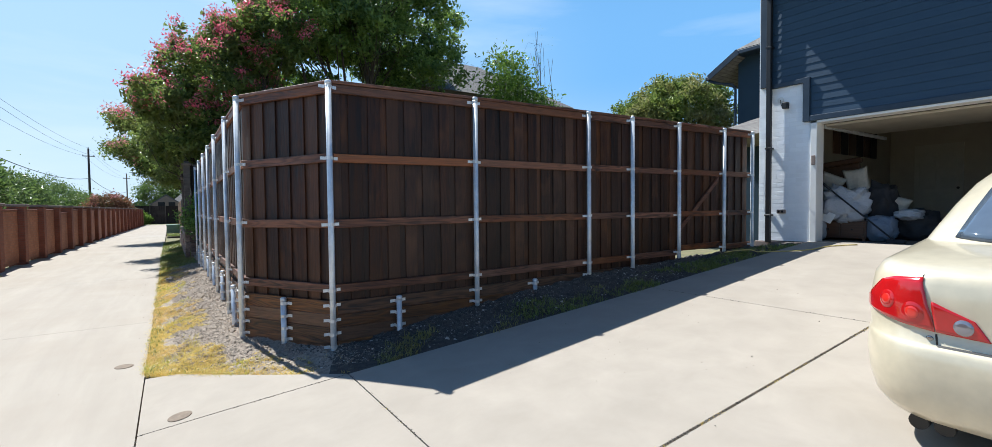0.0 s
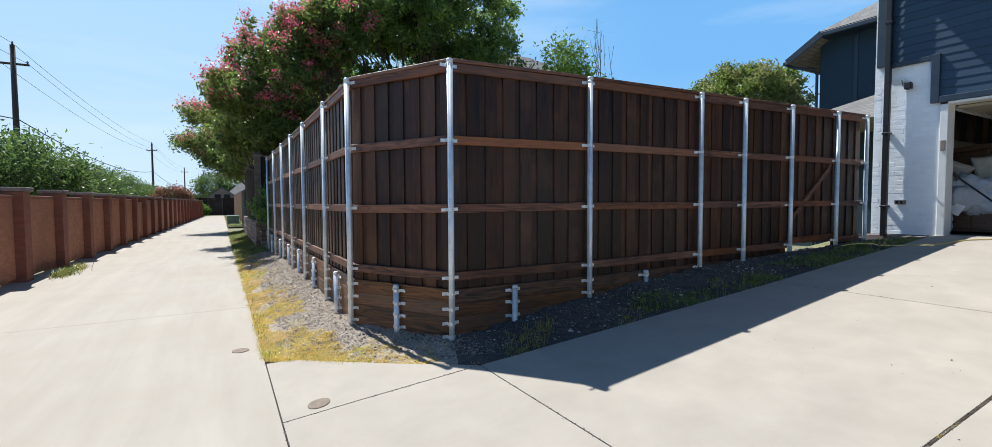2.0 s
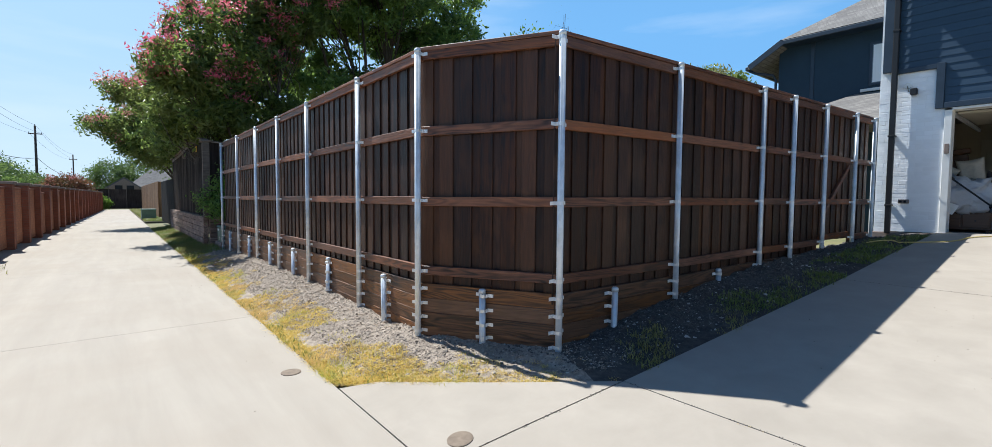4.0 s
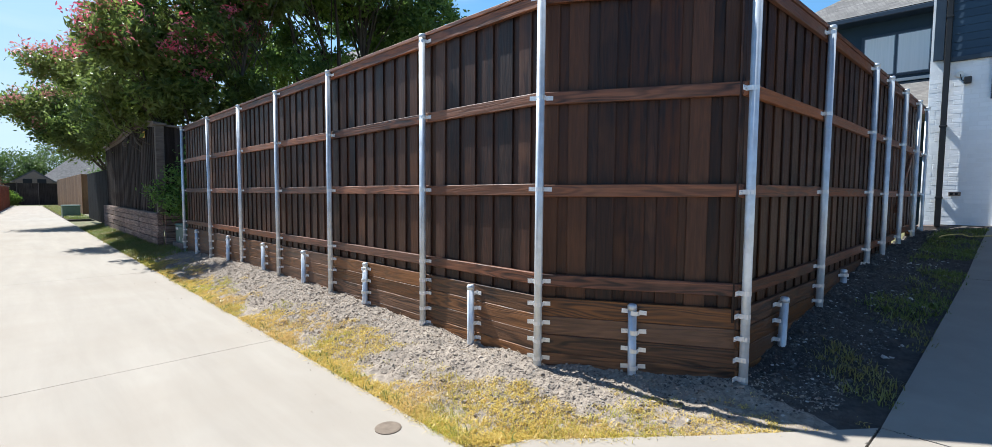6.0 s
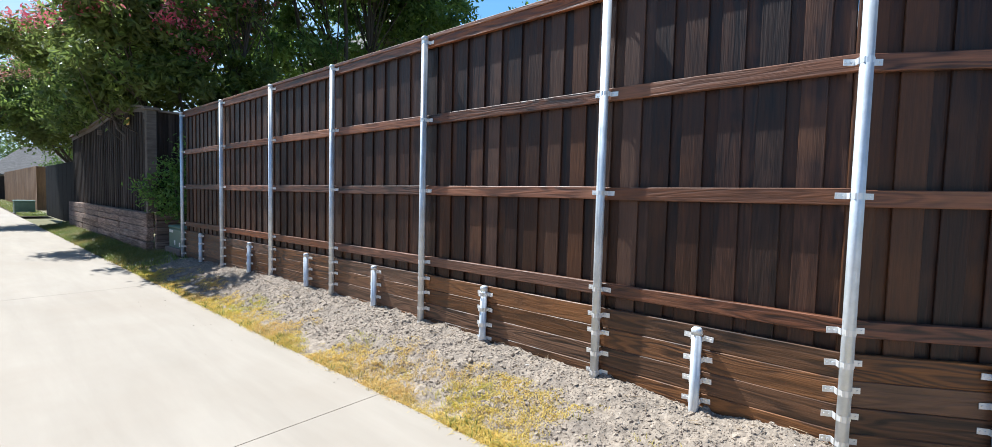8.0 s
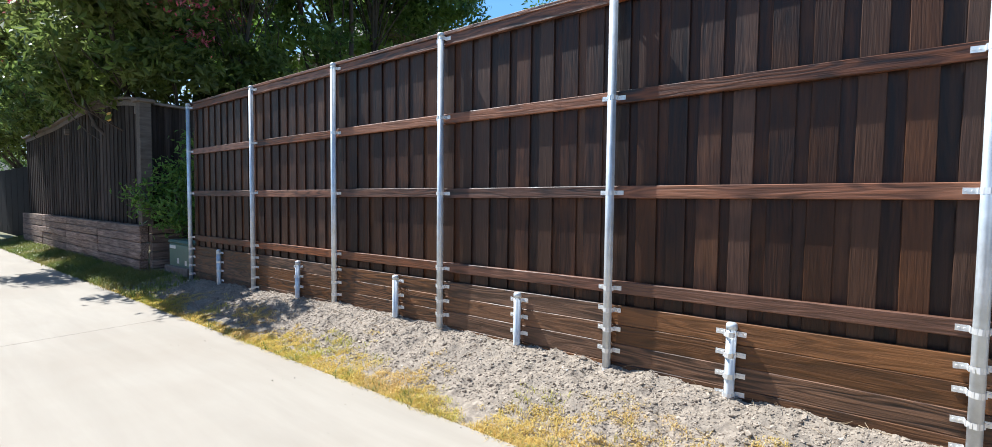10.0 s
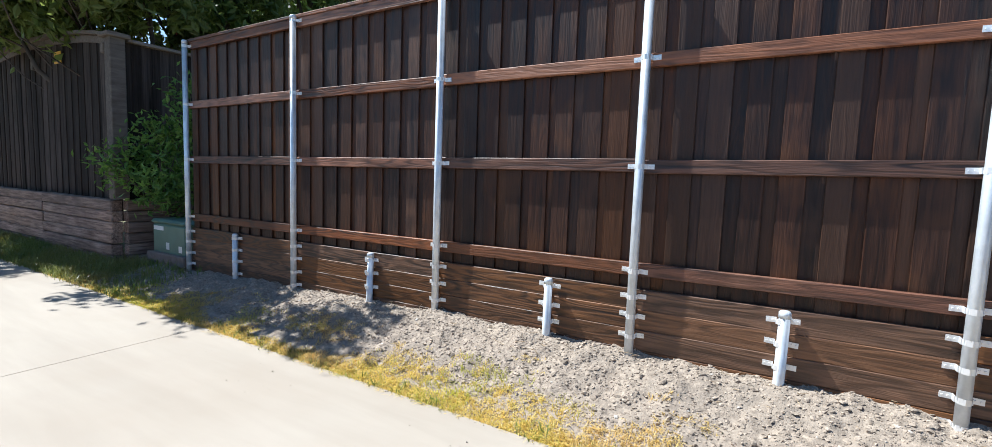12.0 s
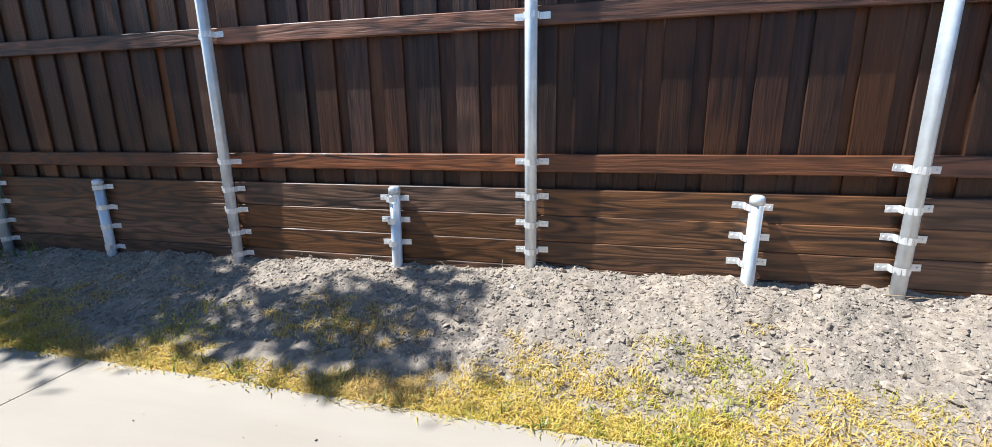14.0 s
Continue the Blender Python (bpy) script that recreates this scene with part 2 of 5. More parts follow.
def leafy(name, c1, c2, c3=None, through_light=0.5):
    """Leaves: colour changes from leaf to leaf and over the crown; some light passes through."""
    m = bpy.data.materials.new(name)
    m.use_nodes = True
    nt, bs = m.node_tree, m.node_tree.nodes["Principled BSDF"]
    geo = node(nt, "ShaderNodeNewGeometry")
    col = mixed(nt, geo.outputs["Random Per Island"], c1, c2)
    no = node(nt, "ShaderNodeTexNoise", {"Vector": geo.outputs["Position"], "Scale": 0.7, "Detail": 3.0})
    if c3:
        col = mixed(nt, ramp(nt, no.outputs[0], 0.45, 0.65), col, c3)
    nt.links.new(col, bs.inputs["Base Color"])
    bs.inputs["Roughness"].default_value = 0.36
    tr = node(nt, "ShaderNodeBsdfTranslucent", {"Color": col})
    mx = node(nt, "ShaderNodeMixShader", {0: through_light})
    nt.links.new(bs.outputs[0], mx.inputs[1])
    nt.links.new(tr.outputs[0], mx.inputs[2])
    nt.links.new(mx.outputs[0], nt.nodes["Material Output"].inputs[0])
    return m


def plain(name, c, rough=0.5, metal=0.0, coat=0.0, emit=0.0, glass=0.0):
    m = bpy.data.materials.new(name)
    m.use_nodes = True
    nt, bs = m.node_tree, m.node_tree.nodes["Principled BSDF"]
    no = node(nt, "ShaderNodeTexNoise", {"Vector": node(nt, "ShaderNodeTexCoord").outputs["Object"], "Scale": 14.0, "Detail": 4.0})
    col = mixed(nt, ramp(nt, no.outputs[0], 0.3, 0.8), c, tuple(0.86 * v for v in c))
    nt.links.new(col, bs.inputs["Base Color"])
    bs.inputs["Roughness"].default_value, bs.inputs["Metallic"].default_value = rough, metal
    bs.inputs["Coat Weight"].default_value, bs.inputs["Coat Roughness"].default_value = coat, 0.04
    bs.inputs["Transmission Weight"].default_value = glass
    return m


stain_z = stained("stained_cedar_upright", (0.012, 0.0056, 0.0042), (0.076, 0.033, 0.0195), (0.135, 0.061, 0.029), "z", 0.45, 0.2)
stain_x = stained("stained_pine_lengthwise", (0.020, 0.0082, 0.005), (0.24, 0.096, 0.052), (0.34, 0.158, 0.088), "x", 0.38)
stain_low = stained("stained_retaining_board", (0.013, 0.0062, 0.0042), (0.205, 0.098, 0.048), (0.19, 0.089, 0.040), "x", 0.36, 0.5)
galv = surface("galvanised_steel", (0.66, 0.71, 0.75), (0.79, 0.83, 0.87), 30.0, 0.38, (1, 1, 0.5), 0.12, None, (0.50, 0.53, 0.54), 7.0, 0.75, 0.06, 0.3)
galv_bright = surface("zinc_bracket", (0.74, 0.75, 0.75), (0.86, 0.86, 0.86), 30.0, 0.35, bump=0.05, metal=0.4, vary=0.05)
concrete = surface("concrete", (0.325, 0.282, 0.232), (0.392, 0.342, 0.284), 2.6, 0.88, bump=0.22, bump_scale=120.0, stain=(0.285, 0.243, 0.195), stain_scale=0.45, stain_amount=0.4, world_space=True, distance=0.003)
# the alley's wheel tracks run along it
road_concrete = surface("alley_concrete", (0.325, 0.282, 0.232), (0.400, 0.352, 0.294), 2.4, 0.88, (1.3, 0.16, 1), 0.22, 120.0, (0.30, 0.245, 0.19), 0.5, 0.45, world_space=True, distance=0.003)
soil = surface("clod_soil", (0.175, 0.140, 0.108), (0.48, 0.395, 0.312), 24.0, 0.95, bump=0.9, bump_scale=38.0, stain=(0.25, 0.21, 0.17), stain_scale=1.6, stain_amount=0.6, world_space=True, distance=0.015)
soil_dark = surface("dark_soil", (0.050, 0.043, 0.038), (0.14, 0.12, 0.10), 16.0, 0.95, bump=0.9, bump_scale=38.0, stain=(0.035, 0.03, 0.027), stain_scale=1.6, stain_amount=0.6, world_space=True, distance=0.03)
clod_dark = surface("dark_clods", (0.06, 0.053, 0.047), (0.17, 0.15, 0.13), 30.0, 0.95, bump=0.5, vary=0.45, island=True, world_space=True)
pebble = surface("pale_pebbles", (0.36, 0.33, 0.29), (0.54, 0.50, 0.45), 30.0, 0.8, bump=0.3, vary=0.2, island=True, world_space=True)
clod = surface("clods_and_gravel", (0.165, 0.132, 0.103), (0.48, 0.395, 0.312), 40.0, 0.95, bump=0.8, vary=0.28, island=True, world_space=True)
lawn = surface("far_ground", (0.10, 0.11, 0.04), (0.22, 0.19, 0.09), 3.0, 0.95, stain=(0.2, 0.16, 0.1), stain_scale=0.2, world_space=True)
straw = leafy("dry_grass", (0.82, 0.60, 0.20), (0.64, 0.53, 0.12), (0.72, 0.52, 0.22), 0.42)
lime_grass = leafy("yellow_green_grass", (0.42, 0.44, 0.06), (0.62, 0.54, 0.10), (0.70, 0.54, 0.15), 0.4)
green_grass = leafy("green_grass", (0.13, 0.19, 0.04), (0.28, 0.32, 0.08), (0.34, 0.30, 0.10), 0.35)
bark = surface("bark", (0.055, 0.042, 0.032), (0.13, 0.10, 0.078), 9.0, 0.9, (1, 1, 0.25), 0.6)
red_brick = brick_surface("red_brickwork", (0.52, 0.215, 0.115), (0.40, 0.155, 0.085), (0.30, 0.19, 0.14))
pier_brick = brick_surface("pier_brickwork", (0.33, 0.115, 0.068), (0.26, 0.088, 0.055), (0.22, 0.135, 0.1))
cap_stone = surface("weathered_cap", (0.17, 0.13, 0.11), (0.28, 0.22, 0.19), 12.0, 0.9, vary=0.15)
white_paint = surface("white_painted_brick", (0.84, 0.86, 0.89), (0.89, 0.905, 0.925), 10.0, 0.6, bump=0.35, bump_scale=60.0, stain=(0.76, 0.77, 0.78), vary=0.02)
white_trim = surface("white_trim_paint", (0.72, 0.71, 0.68), (0.80, 0.79, 0.76), 6.0, 0.5, bump=0.1)
navy = surface("navy_siding_paint", (0.012, 0.036, 0.072), (0.020, 0.051, 0.094), 5.0, 0.5, (1, 0.2, 4), 0.2, None, (0.026, 0.058, 0.10), 0.7, 0.5, 0.08)
navy_trim = surface("navy_trim_paint", (0.014, 0.028, 0.050), (0.024, 0.042, 0.070), 5.0, 0.45, bump=0.1)
black_metal = plain("black_metal", (0.018, 0.018, 0.02), 0.45, 0.3)
matt_black = plain("matt_black_steel", (0.012, 0.012, 0.014), 0.8)
shingle = brick_surface("roof_shingles", (0.25, 0.235, 0.22), (0.14, 0.13, 0.125), (0.07, 0.066, 0.062), 0.24, 0.06)
old_wood = surface("weathered_dark_planks", (0.010, 0.0075, 0.006), (0.085, 0.064, 0.053), 3.0, 0.85, (14, 14, 0.35), 0.5, None, (0.10, 0.08, 0.07), 1.1, 0.35, 0.55)
old_trim = surface("weathered_grey_trim", (0.12, 0.096, 0.078), (0.25, 0.205, 0.168), 3.0, 0.85, (1.5, 8, 8), 0.5, None, (0.1, 0.08, 0.065), 1.2, 0.6, 0.2)
timber = surface("weathered_timber", (0.08, 0.047, 0.036), (0.50, 0.36, 0.285), 3.0, 0.9, (0.8, 12, 12), 0.7, None, (0.10, 0.06, 0.045), 1.5, 0.7, 0.25)
tan_wood = surface("tan_cedar_planks", (0.22, 0.12, 0.06), (0.36, 0.21, 0.11), 3.0, 0.8, (12, 12, 0.8), 0.4, None, (0.15, 0.08, 0.045), 0.9, 0.5, 0.2)

for mat, level in ((matt_black, 0.1), (old_wood, 0.12), (old_trim, 0.25), (stain_z, 0.36)):
    mat.node_tree.nodes["Principled BSDF"].inputs["Specular IOR Level"].default_value = level

# ---- ground, road, driveway ----
def lerp_at(x, xs, ys):
    return float(np.interp(x, xs, ys))


def ramp_z(x, y=0):
    """Height of the driveway's concrete."""
    return lerp_at(x, (-0.3, 1.25, 9.3), (0.0, 0.215, 1.09))


def ground_z(x, y):
    return (ramp_z(x) * min(1.0, max(0.0, 1 - (y - 5.0) / 3.0)) if x < 9.4 or y < 5 else 0.0) - 0.13


gx = sorted({-3000.0, -800.0, -200.0, -60.0, -20.0, -8.0, *np.arange(-4, 10.1, 0.5).tolist(), 0.2, 14.0, 30.0, 80.0, 250.0, 900.0, 3000.0})
gy = sorted({-3000.0, -800.0, -200.0, -60.0, -20.0, *np.arange(-8, 9.1, 0.5).tolist(), 12.0, 20.0, 40.0, 80.0, 250.0, 900.0, 3000.0})
tagged(part("ground", grid_mesh("ground", [[(x, y, ground_z(x, y)) for y in gy] for x in gx]), lawn), "dry grassy ground reaching to the horizon", "ground", kind="structure")

road = empty("road", pose(0, 0, 0), "sunlit pale concrete alley with saw-cut joints", "road", kind="structure")


def wall_x(y):
    """Foot of the brick wall, which runs slightly towards the alley."""
    return -4.20 + 0.030 * (y - 14.2)


joints = [-33.0, -21.0, -9.0, -3.0, 2.95, 8.97, 14.88, 20.8, 26.8, 32.8, 38.8, 44.8, 50.8, 56.8, 62.8, 70.5]
for a, b in zip(joints, joints[1:]):
    g = 0.0035
    bm = prism(bmesh.new(), [(wall_x(a) - 0.2, a + g - 0.10), (-0.305, a + g), (-0.30, b - g), (wall_x(b) - 0.2, b - g - 0.10)], lambda x, y: 0.0, 0.11)
    part("slab", bm, road_concrete, road)

drive = empty("driveway", pose(0, 0, 0), "pale concrete driveway rising to an open garage", "driveway", kind="structure")
for outline in (
        [(-0.292, 5.93), (-0.292, 4.453), (0.25, 4.392), (1.236, 4.262), (0.68, 4.905), (0.33, 5.34), (-0.03, 5.79)],
        [(-0.292, 4.441), (-0.292, -2.9), (1.240, -2.9), (1.240, 4.249), (0.25, 4.379)],
        [(1.250, 4.25), (1.250, 1.724), (5.10, 1.570), (5.10, 3.95), (2.9, 4.12)],
        [(5.109, 3.95), (5.109, 1.569), (9.08, 1.42), (9.08, 3.70), (6.7, 3.86)],
        [(1.250, 1.702), (1.250, -2.9), (5.10, -2.9), (5.10, 1.548)],
        [(5.109, 1.547), (5.109, -2.9), (9.08, -2.9), (9.08, 1.40)]):
    part("slab", prism(bmesh.new(), outline, ramp_z, 0.11), concrete, drive)

rust = surface("rusty_iron", (0.15, 0.11, 0.078), (0.24, 0.185, 0.135), 20.0, 0.85, bump=0.4)
for x, y in ((-0.50, 6.55), (-0.02, 4.57)):
    cover = part("cleanout_cover", tube(bmesh.new(), [(0, 0, 0), (0, 0, 0.005), (0, 0, 0.007)], [0.085, 0.085, 0.075], 18), rust)
    cover.matrix_world = pose(x, y, ramp_z(x), 0, -7.9 if x > -0.3 else 0)
    tagged(cover, "small rusty round cover set in concrete", "cover", "covers in the concrete")

# The loose bed between the concrete and the foot of the fences, as a strip from far to near and round the corner.
FOOT = [(0.72, 30, 0.15), (0.72, 20.0, 0.16), (0.73, 17.1, 0.15), (0.73, 15.0, 0.24), (0.73, 13.0, 0.30), (0.73, 11.3, 0.31), (0.73, 9.6, 0.31), (0.73, 7.7, 0.25), (0.73, 6.3, 0.25),
        (1.05, 5.70, 0.24), (1.25, 5.40, 0.25), (1.42, 5.10, 0.27), (3.02, 4.98, 0.53), (4.82, 4.87, 0.74), (6.72, 4.75, 0.83), (9.0, 4.62, 0.95)]
RIM = [(-0.30, 30), (-0.30, 20.0), (-0.30, 17.1), (-0.30, 15.0), (-0.30, 13.0), (-0.30, 11.3), (-0.30, 9.6), (-0.30, 7.7), (-0.30, 6.10),
       (-0.05, 5.81), (0.33, 5.34), (1.23, 4.265), (2.9, 4.12), (4.9, 3.97), (6.7, 3.86), (9.05, 3.71)]
ARC = np.concatenate([[0], np.cumsum([math.dist(a[:2], b[:2]) for a, b in zip(FOOT, FOOT[1:])])])
FOOT_A, RIM_A = np.array(FOOT), np.array(RIM)


def bed(s, f, rough=True):
    """A point of the bed: s metres along the fence's foot, f from the rim (0) to the foot (1)."""
    p = np.array([np.interp(s, ARC, FOOT_A[:, k]) for k in range(3)])
    r = np.array([np.interp(s, ARC, RIM_A[:, k]) for k in range(2)])
    x, y = r + (p[:2] - r) * f
    h = ramp_z(r[0])
    g = max(f, 0.0) ** 2 * (3 - 2 * f)
    z = h - 0.012 + (p[2] - h) * (0.55 * g + 0.45 * f)
    if rough:
        v = Vector((x, y, 0))
        k = min(1.0, max(0.0, f * 5))
        z += k * (0.035 * noise.noise(v * 2.6) + 0.028 * noise.noise(v * 8) + 0.009 * noise.noise(v * 19) + 0.006 * noise.noise(v * 37))
    return x, y, z


S_ROWS = np.concatenate([np.arange(0, 12, 0.12), np.arange(12, ARC[-1], 0.02), [ARC[-1]]])
F_COLS = np.concatenate([[-0.04], np.linspace(0, 1, 50)])
# past S_SPLIT the bed and its crumbs take a much darker colour
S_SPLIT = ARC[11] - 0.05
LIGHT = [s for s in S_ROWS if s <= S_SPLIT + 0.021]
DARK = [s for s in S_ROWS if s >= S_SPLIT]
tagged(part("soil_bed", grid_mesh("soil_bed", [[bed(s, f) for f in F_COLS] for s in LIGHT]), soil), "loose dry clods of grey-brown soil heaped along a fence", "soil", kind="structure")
tagged(part("topsoil_bed", grid_mesh("topsoil_bed", [[bed(s, f) for f in F_COLS] for s in DARK]), soil_dark), "dark soil strip between fence and driveway", "soil", kind="structure")

rng = np.random.default_rng(5)


def scatter(name, material, pts, sizes, label, category, flat=0.7):
    """Many small angular lumps in one mesh."""
    bm = bmesh.new()
    bmesh.ops.create_icosphere(bm, subdivisions=1, radius=1.0)
    base = np.array([v.co[:] for v in bm.verts])
    faces = np.array([[v.index for v in f.verts] for f in bm.faces])
    bm.free()
    n, k = len(pts), len(base)
    verts = np.empty((n, k, 3))
    for i in range(n):
        q = Euler(rng.uniform(0, 6.28, 3)).to_matrix()
        b = base * rng.uniform(0.55, 1.2, (k, 1)) * rng.uniform(0.5, 1.4, 3)
        verts[i] = (b @ np.array(q).T) * sizes[i] * (1, 1, flat) + pts[i]
    me = bpy.data.meshes.new(name)
    me.from_pydata(verts.reshape(-1, 3).tolist(), [], (faces[None] + (np.arange(n) * k)[:, None, None]).reshape(-1, 3).tolist())
    return tagged(part(name, me, material), label, category, kind="stuff")


S0, S1, S2 = ARC[1], ARC[8], ARC[-1]
spots, sizes = [], []
for i in range(80000):
    s, f = rng.uniform(S0 + 2, S2 - 0.2), 1 - rng.uniform(0, 0.78) ** 1.15
    spots.append((*bed(s, min(f, 0.97)), s))
    sizes.append(min(0.024, 0.0028 + rng.exponential(0.0036)))
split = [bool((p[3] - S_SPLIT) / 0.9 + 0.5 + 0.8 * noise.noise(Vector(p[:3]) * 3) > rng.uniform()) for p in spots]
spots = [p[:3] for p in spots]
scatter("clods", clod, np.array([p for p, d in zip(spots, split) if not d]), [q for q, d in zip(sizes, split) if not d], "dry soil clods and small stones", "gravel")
scatter("dark_clods", clod_dark, np.array([p for p, d in zip(spots, split) if d]), [q for q, d in zip(sizes, split) if d], "dark crumbs of soil", "soil")
few = [bed(rng.uniform(ARC[3], S2 - 0.3), rng.uniform(0.15, 0.95)) for i in range(300)] + [bed(rng.uniform(ARC[9], S2 - 2.5), rng.uniform(0.1, 0.97)) for i in range(700)]
scatter("pebbles", pebble, np.array(few), 0.004 + rng.exponential(0.0042, len(few)).clip(0, 0.017), "pale pebbles scattered on soil", "pebbles")
few = [(-0.32 - abs(rng.normal(0, 0.35)), rng.uniform(5.5, 15), 0.003) for i in range(50)]
few += [(x, y, ramp_z(x) + 0.003) for x, y in zip(rng.uniform(2.0, 6.5, 70), rng.uniform(1.5, 4.0, 70))]
few += [(-0.295 - abs(rng.normal(0, 0.018)), y, 0.001) for y in rng.uniform(5.9, 17, 450)]
scatter("crumbs", clod_dark, np.array(few), 0.0015 + rng.exponential(0.0015, len(few)), "small dark crumbs strewn over concrete", "crumbs")
few = []
for a, b, n in (((1.25, 1.713), (5.1, 1.559), 620), ((1.245, -2.4), (1.245, 4.2), 420), ((-0.297, -2.4), (-0.297, 4.4), 300), ((5.105, 1.56), (5.105, 3.9), 90), ((-0.29, 4.447), (1.23, 4.257), 160)):
    for i in range(n):
        t = rng.uniform()
        x, y = a[0] + (b[0] - a[0]) * t + rng.normal(0, 0.006), a[1] + (b[1] - a[1]) * t + rng.normal(0, 0.006)
        few.append((x, y, ramp_z(x) - 0.001))
scatter("joint_dirt", clod_dark, np.array(few), rng.uniform(0.002, 0.009, len(few)), "dark dirt caught in driveway joints", "dirt", 0.5)


def blades(name, material, pts, heights, label, lean=0.5, width=0.004):
    """Grass blades: tapered strips of three faces, in one mesh."""
    n = len(pts)
    p = np.asarray(pts)
    h = np.asarray(heights)[:, None]
    a = rng.uniform(0, 2 * np.pi, n)
    d = np.stack([np.cos(a), np.sin(a), np.zeros(n)], 1)
    side = np.stack([-np.sin(a), np.cos(a), np.zeros(n)], 1) * (width * rng.uniform(0.6, 1.4, n))[:, None]
    up = np.array([0, 0, 1.0])
    l = rng.uniform(0.1, 1.0, n)[:, None] * lean
    mid = p + up * h * 0.55 + d * h * l * 0.45
    tip = p + up * h * (1 - 0.35 * l) + d * h * l * 1.3
    v = np.stack([p - side, p + side, mid + side * 0.8, mid - side * 0.8, tip], 1).reshape(-1, 3)
    o = np.arange(n) * 5
    faces = [t for k in o.tolist() for t in ((k, k + 1, k + 2, k + 3), (k + 3, k + 2, k + 4))]
    me = bpy.data.meshes.new(name)
    me.from_pydata(v.tolist(), [], faces)
    return tagged(part(name, me, material), label, "grass", kind="stuff")


def tuft_field(count, pick, spread, n_blades, hs):
    pts, hh = [], []
    for i in range(count):
        s, f, amount = pick()
        if rng.uniform() > amount:
            continue
        x, y, z = bed(s, max(f, 0.0))
        for j in range(n_blades):
            dx, dy = rng.normal(0, spread, 2)
            pts.append((x + dx, y + dy, z - 0.01))
            hh.append(rng.uniform(*hs))
    return pts, hh


def dry_pick():
    s = rng.uniform(ARC[2] - 1.5, ARC[10] + 0.35)
    f = rng.uniform(0.0, 1.0) ** 1.5 * 0.66
    x, y, z = bed(s, f, False)
    a = noise.noise(Vector((x * 2.2, y * 1.3, 3))) * 3.9 + 1.6 * noise.noise(Vector((x * 9, y * 9, 1))) + lerp_at(y, (9.5, 12.0), (1.4, 1.15)) - f * 3.0
    return s, f, a


def green_pick():
    s = rng.uniform(0.0, ARC[2] + 0.5)
    f = rng.uniform(0.0, 0.85)
    x, y, z = bed(s, f, False)
    return s, f, 0.95 if s < ARC[2] - 0.6 else 0.3


def drive_pick():
    s = rng.uniform(ARC[11] + 0.3, S2 - 0.3)
    f = rng.uniform(0.0, 0.6)
    x, y, z = bed(s, f, False)
    a = noise.noise(Vector((x * 1.3, y * 2, 9))) * 1.8 + 0.15 + 0.08 * (x - 2) - f * 0.5
    return s, f, a


def rim_pick():
    s = rng.uniform(ARC[2] - 2, ARC[10])
    x, y, z = bed(s, 0.03, False)
    return s, rng.uniform(-0.01, 0.12), 0.7 + 1.4 * noise.noise(Vector((x, y * 1.9, 5)))


def live_pick():
    s = rng.uniform(ARC[2] - 1.5, ARC[10] + 0.2)
    f = rng.uniform(0.0, 1.0) ** 2.0 * 0.5
    x, y, z = bed(s, f, False)
    return s, f, noise.noise(Vector((x * 1.9, y * 1.6, 12))) * 2.6 + 0.35 - f * 1.2


p1, h1 = tuft_field(9000, live_pick, 0.02, 8, (0.015, 0.055))
blades("living_grass", lime_grass, p1, h1, "yellow-green grass patches edging the concrete", 1.0, 0.002)
p1, h1 = tuft_field(22000, dry_pick, 0.022, 13, (0.007, 0.034))
p2, h2 = tuft_field(3400, rim_pick, 0.018, 8, (0.015, 0.055))
blades("dry_grass", straw, p1 + p2, h1 + h2, "sun-bleached yellow grass edging the concrete", 1.4, 0.0026)
p1, h1 = tuft_field(7500, green_pick, 0.03, 7, (0.05, 0.14))
blades("shade_grass", green_grass, p1, h1, "green grass in the shade of trees", 0.8, 0.004)
p1, h1 = tuft_field(2800, drive_pick, 0.03, 6, (0.02, 0.08))
p2, h2 = tuft_field(300, rim_pick, 0.02, 6, (0.03, 0.08))
blades("sparse_grass", green_grass, p1 + p2, h1 + h2, "sparse low grass and weeds on bare soil", 1.0, 0.0035)

pts, hh = [], []
for a, b, n in (((1.25, 1.713), (5.1, 1.559), 650), ((1.245, -2.4), (1.245, 4.2), 350)):
    for i in range(n):
        t = rng.uniform()
        x, y = a[0] + (b[0] - a[0]) * t, a[1] + (b[1] - a[1]) * t
        if noise.noise(Vector((x * 2.3, y * 2.3, 7))) > -0.05:
            pts.append((x + rng.normal(0, 0.008), y + rng.normal(0, 0.008), ramp_z(x) - 0.008))
            hh.append(rng.uniform(0.006, 0.016))
blades("joint_grass", straw, pts, hh, "dry straw caught in driveway joints", 1.4, 0.0025)

# dry twigs and stalks blown against the fence's foot
bm = bmesh.new()
for i in range(150):
    s, f = rng.uniform(ARC[3], ARC[8]), 1 - 0.35 * rng.uniform() ** 2
    a = Vector(bed(s, f - 0.03)) + Vector((0, 0, 0.008))
    d = Vector((rng.normal(0, 0.5), rng.normal(0, 1), abs(rng.normal(0, 0.22)))).normalized() * rng.uniform(0.03, 0.13)
    tube(bm, [a, a + d * 0.5 + Vector(rng.normal(0, 0.006, 3)), a + d], [0.0022, 0.0018, 0.0009], 4)
tagged(part("twigs", bm, surface("dry_twigs", (0.22, 0.15, 0.09), (0.46, 0.35, 0.22), 20.0, 0.9, island=True, vary=0.3)), "dry twigs and stalks lying along a fence", "twigs", kind="stuff")


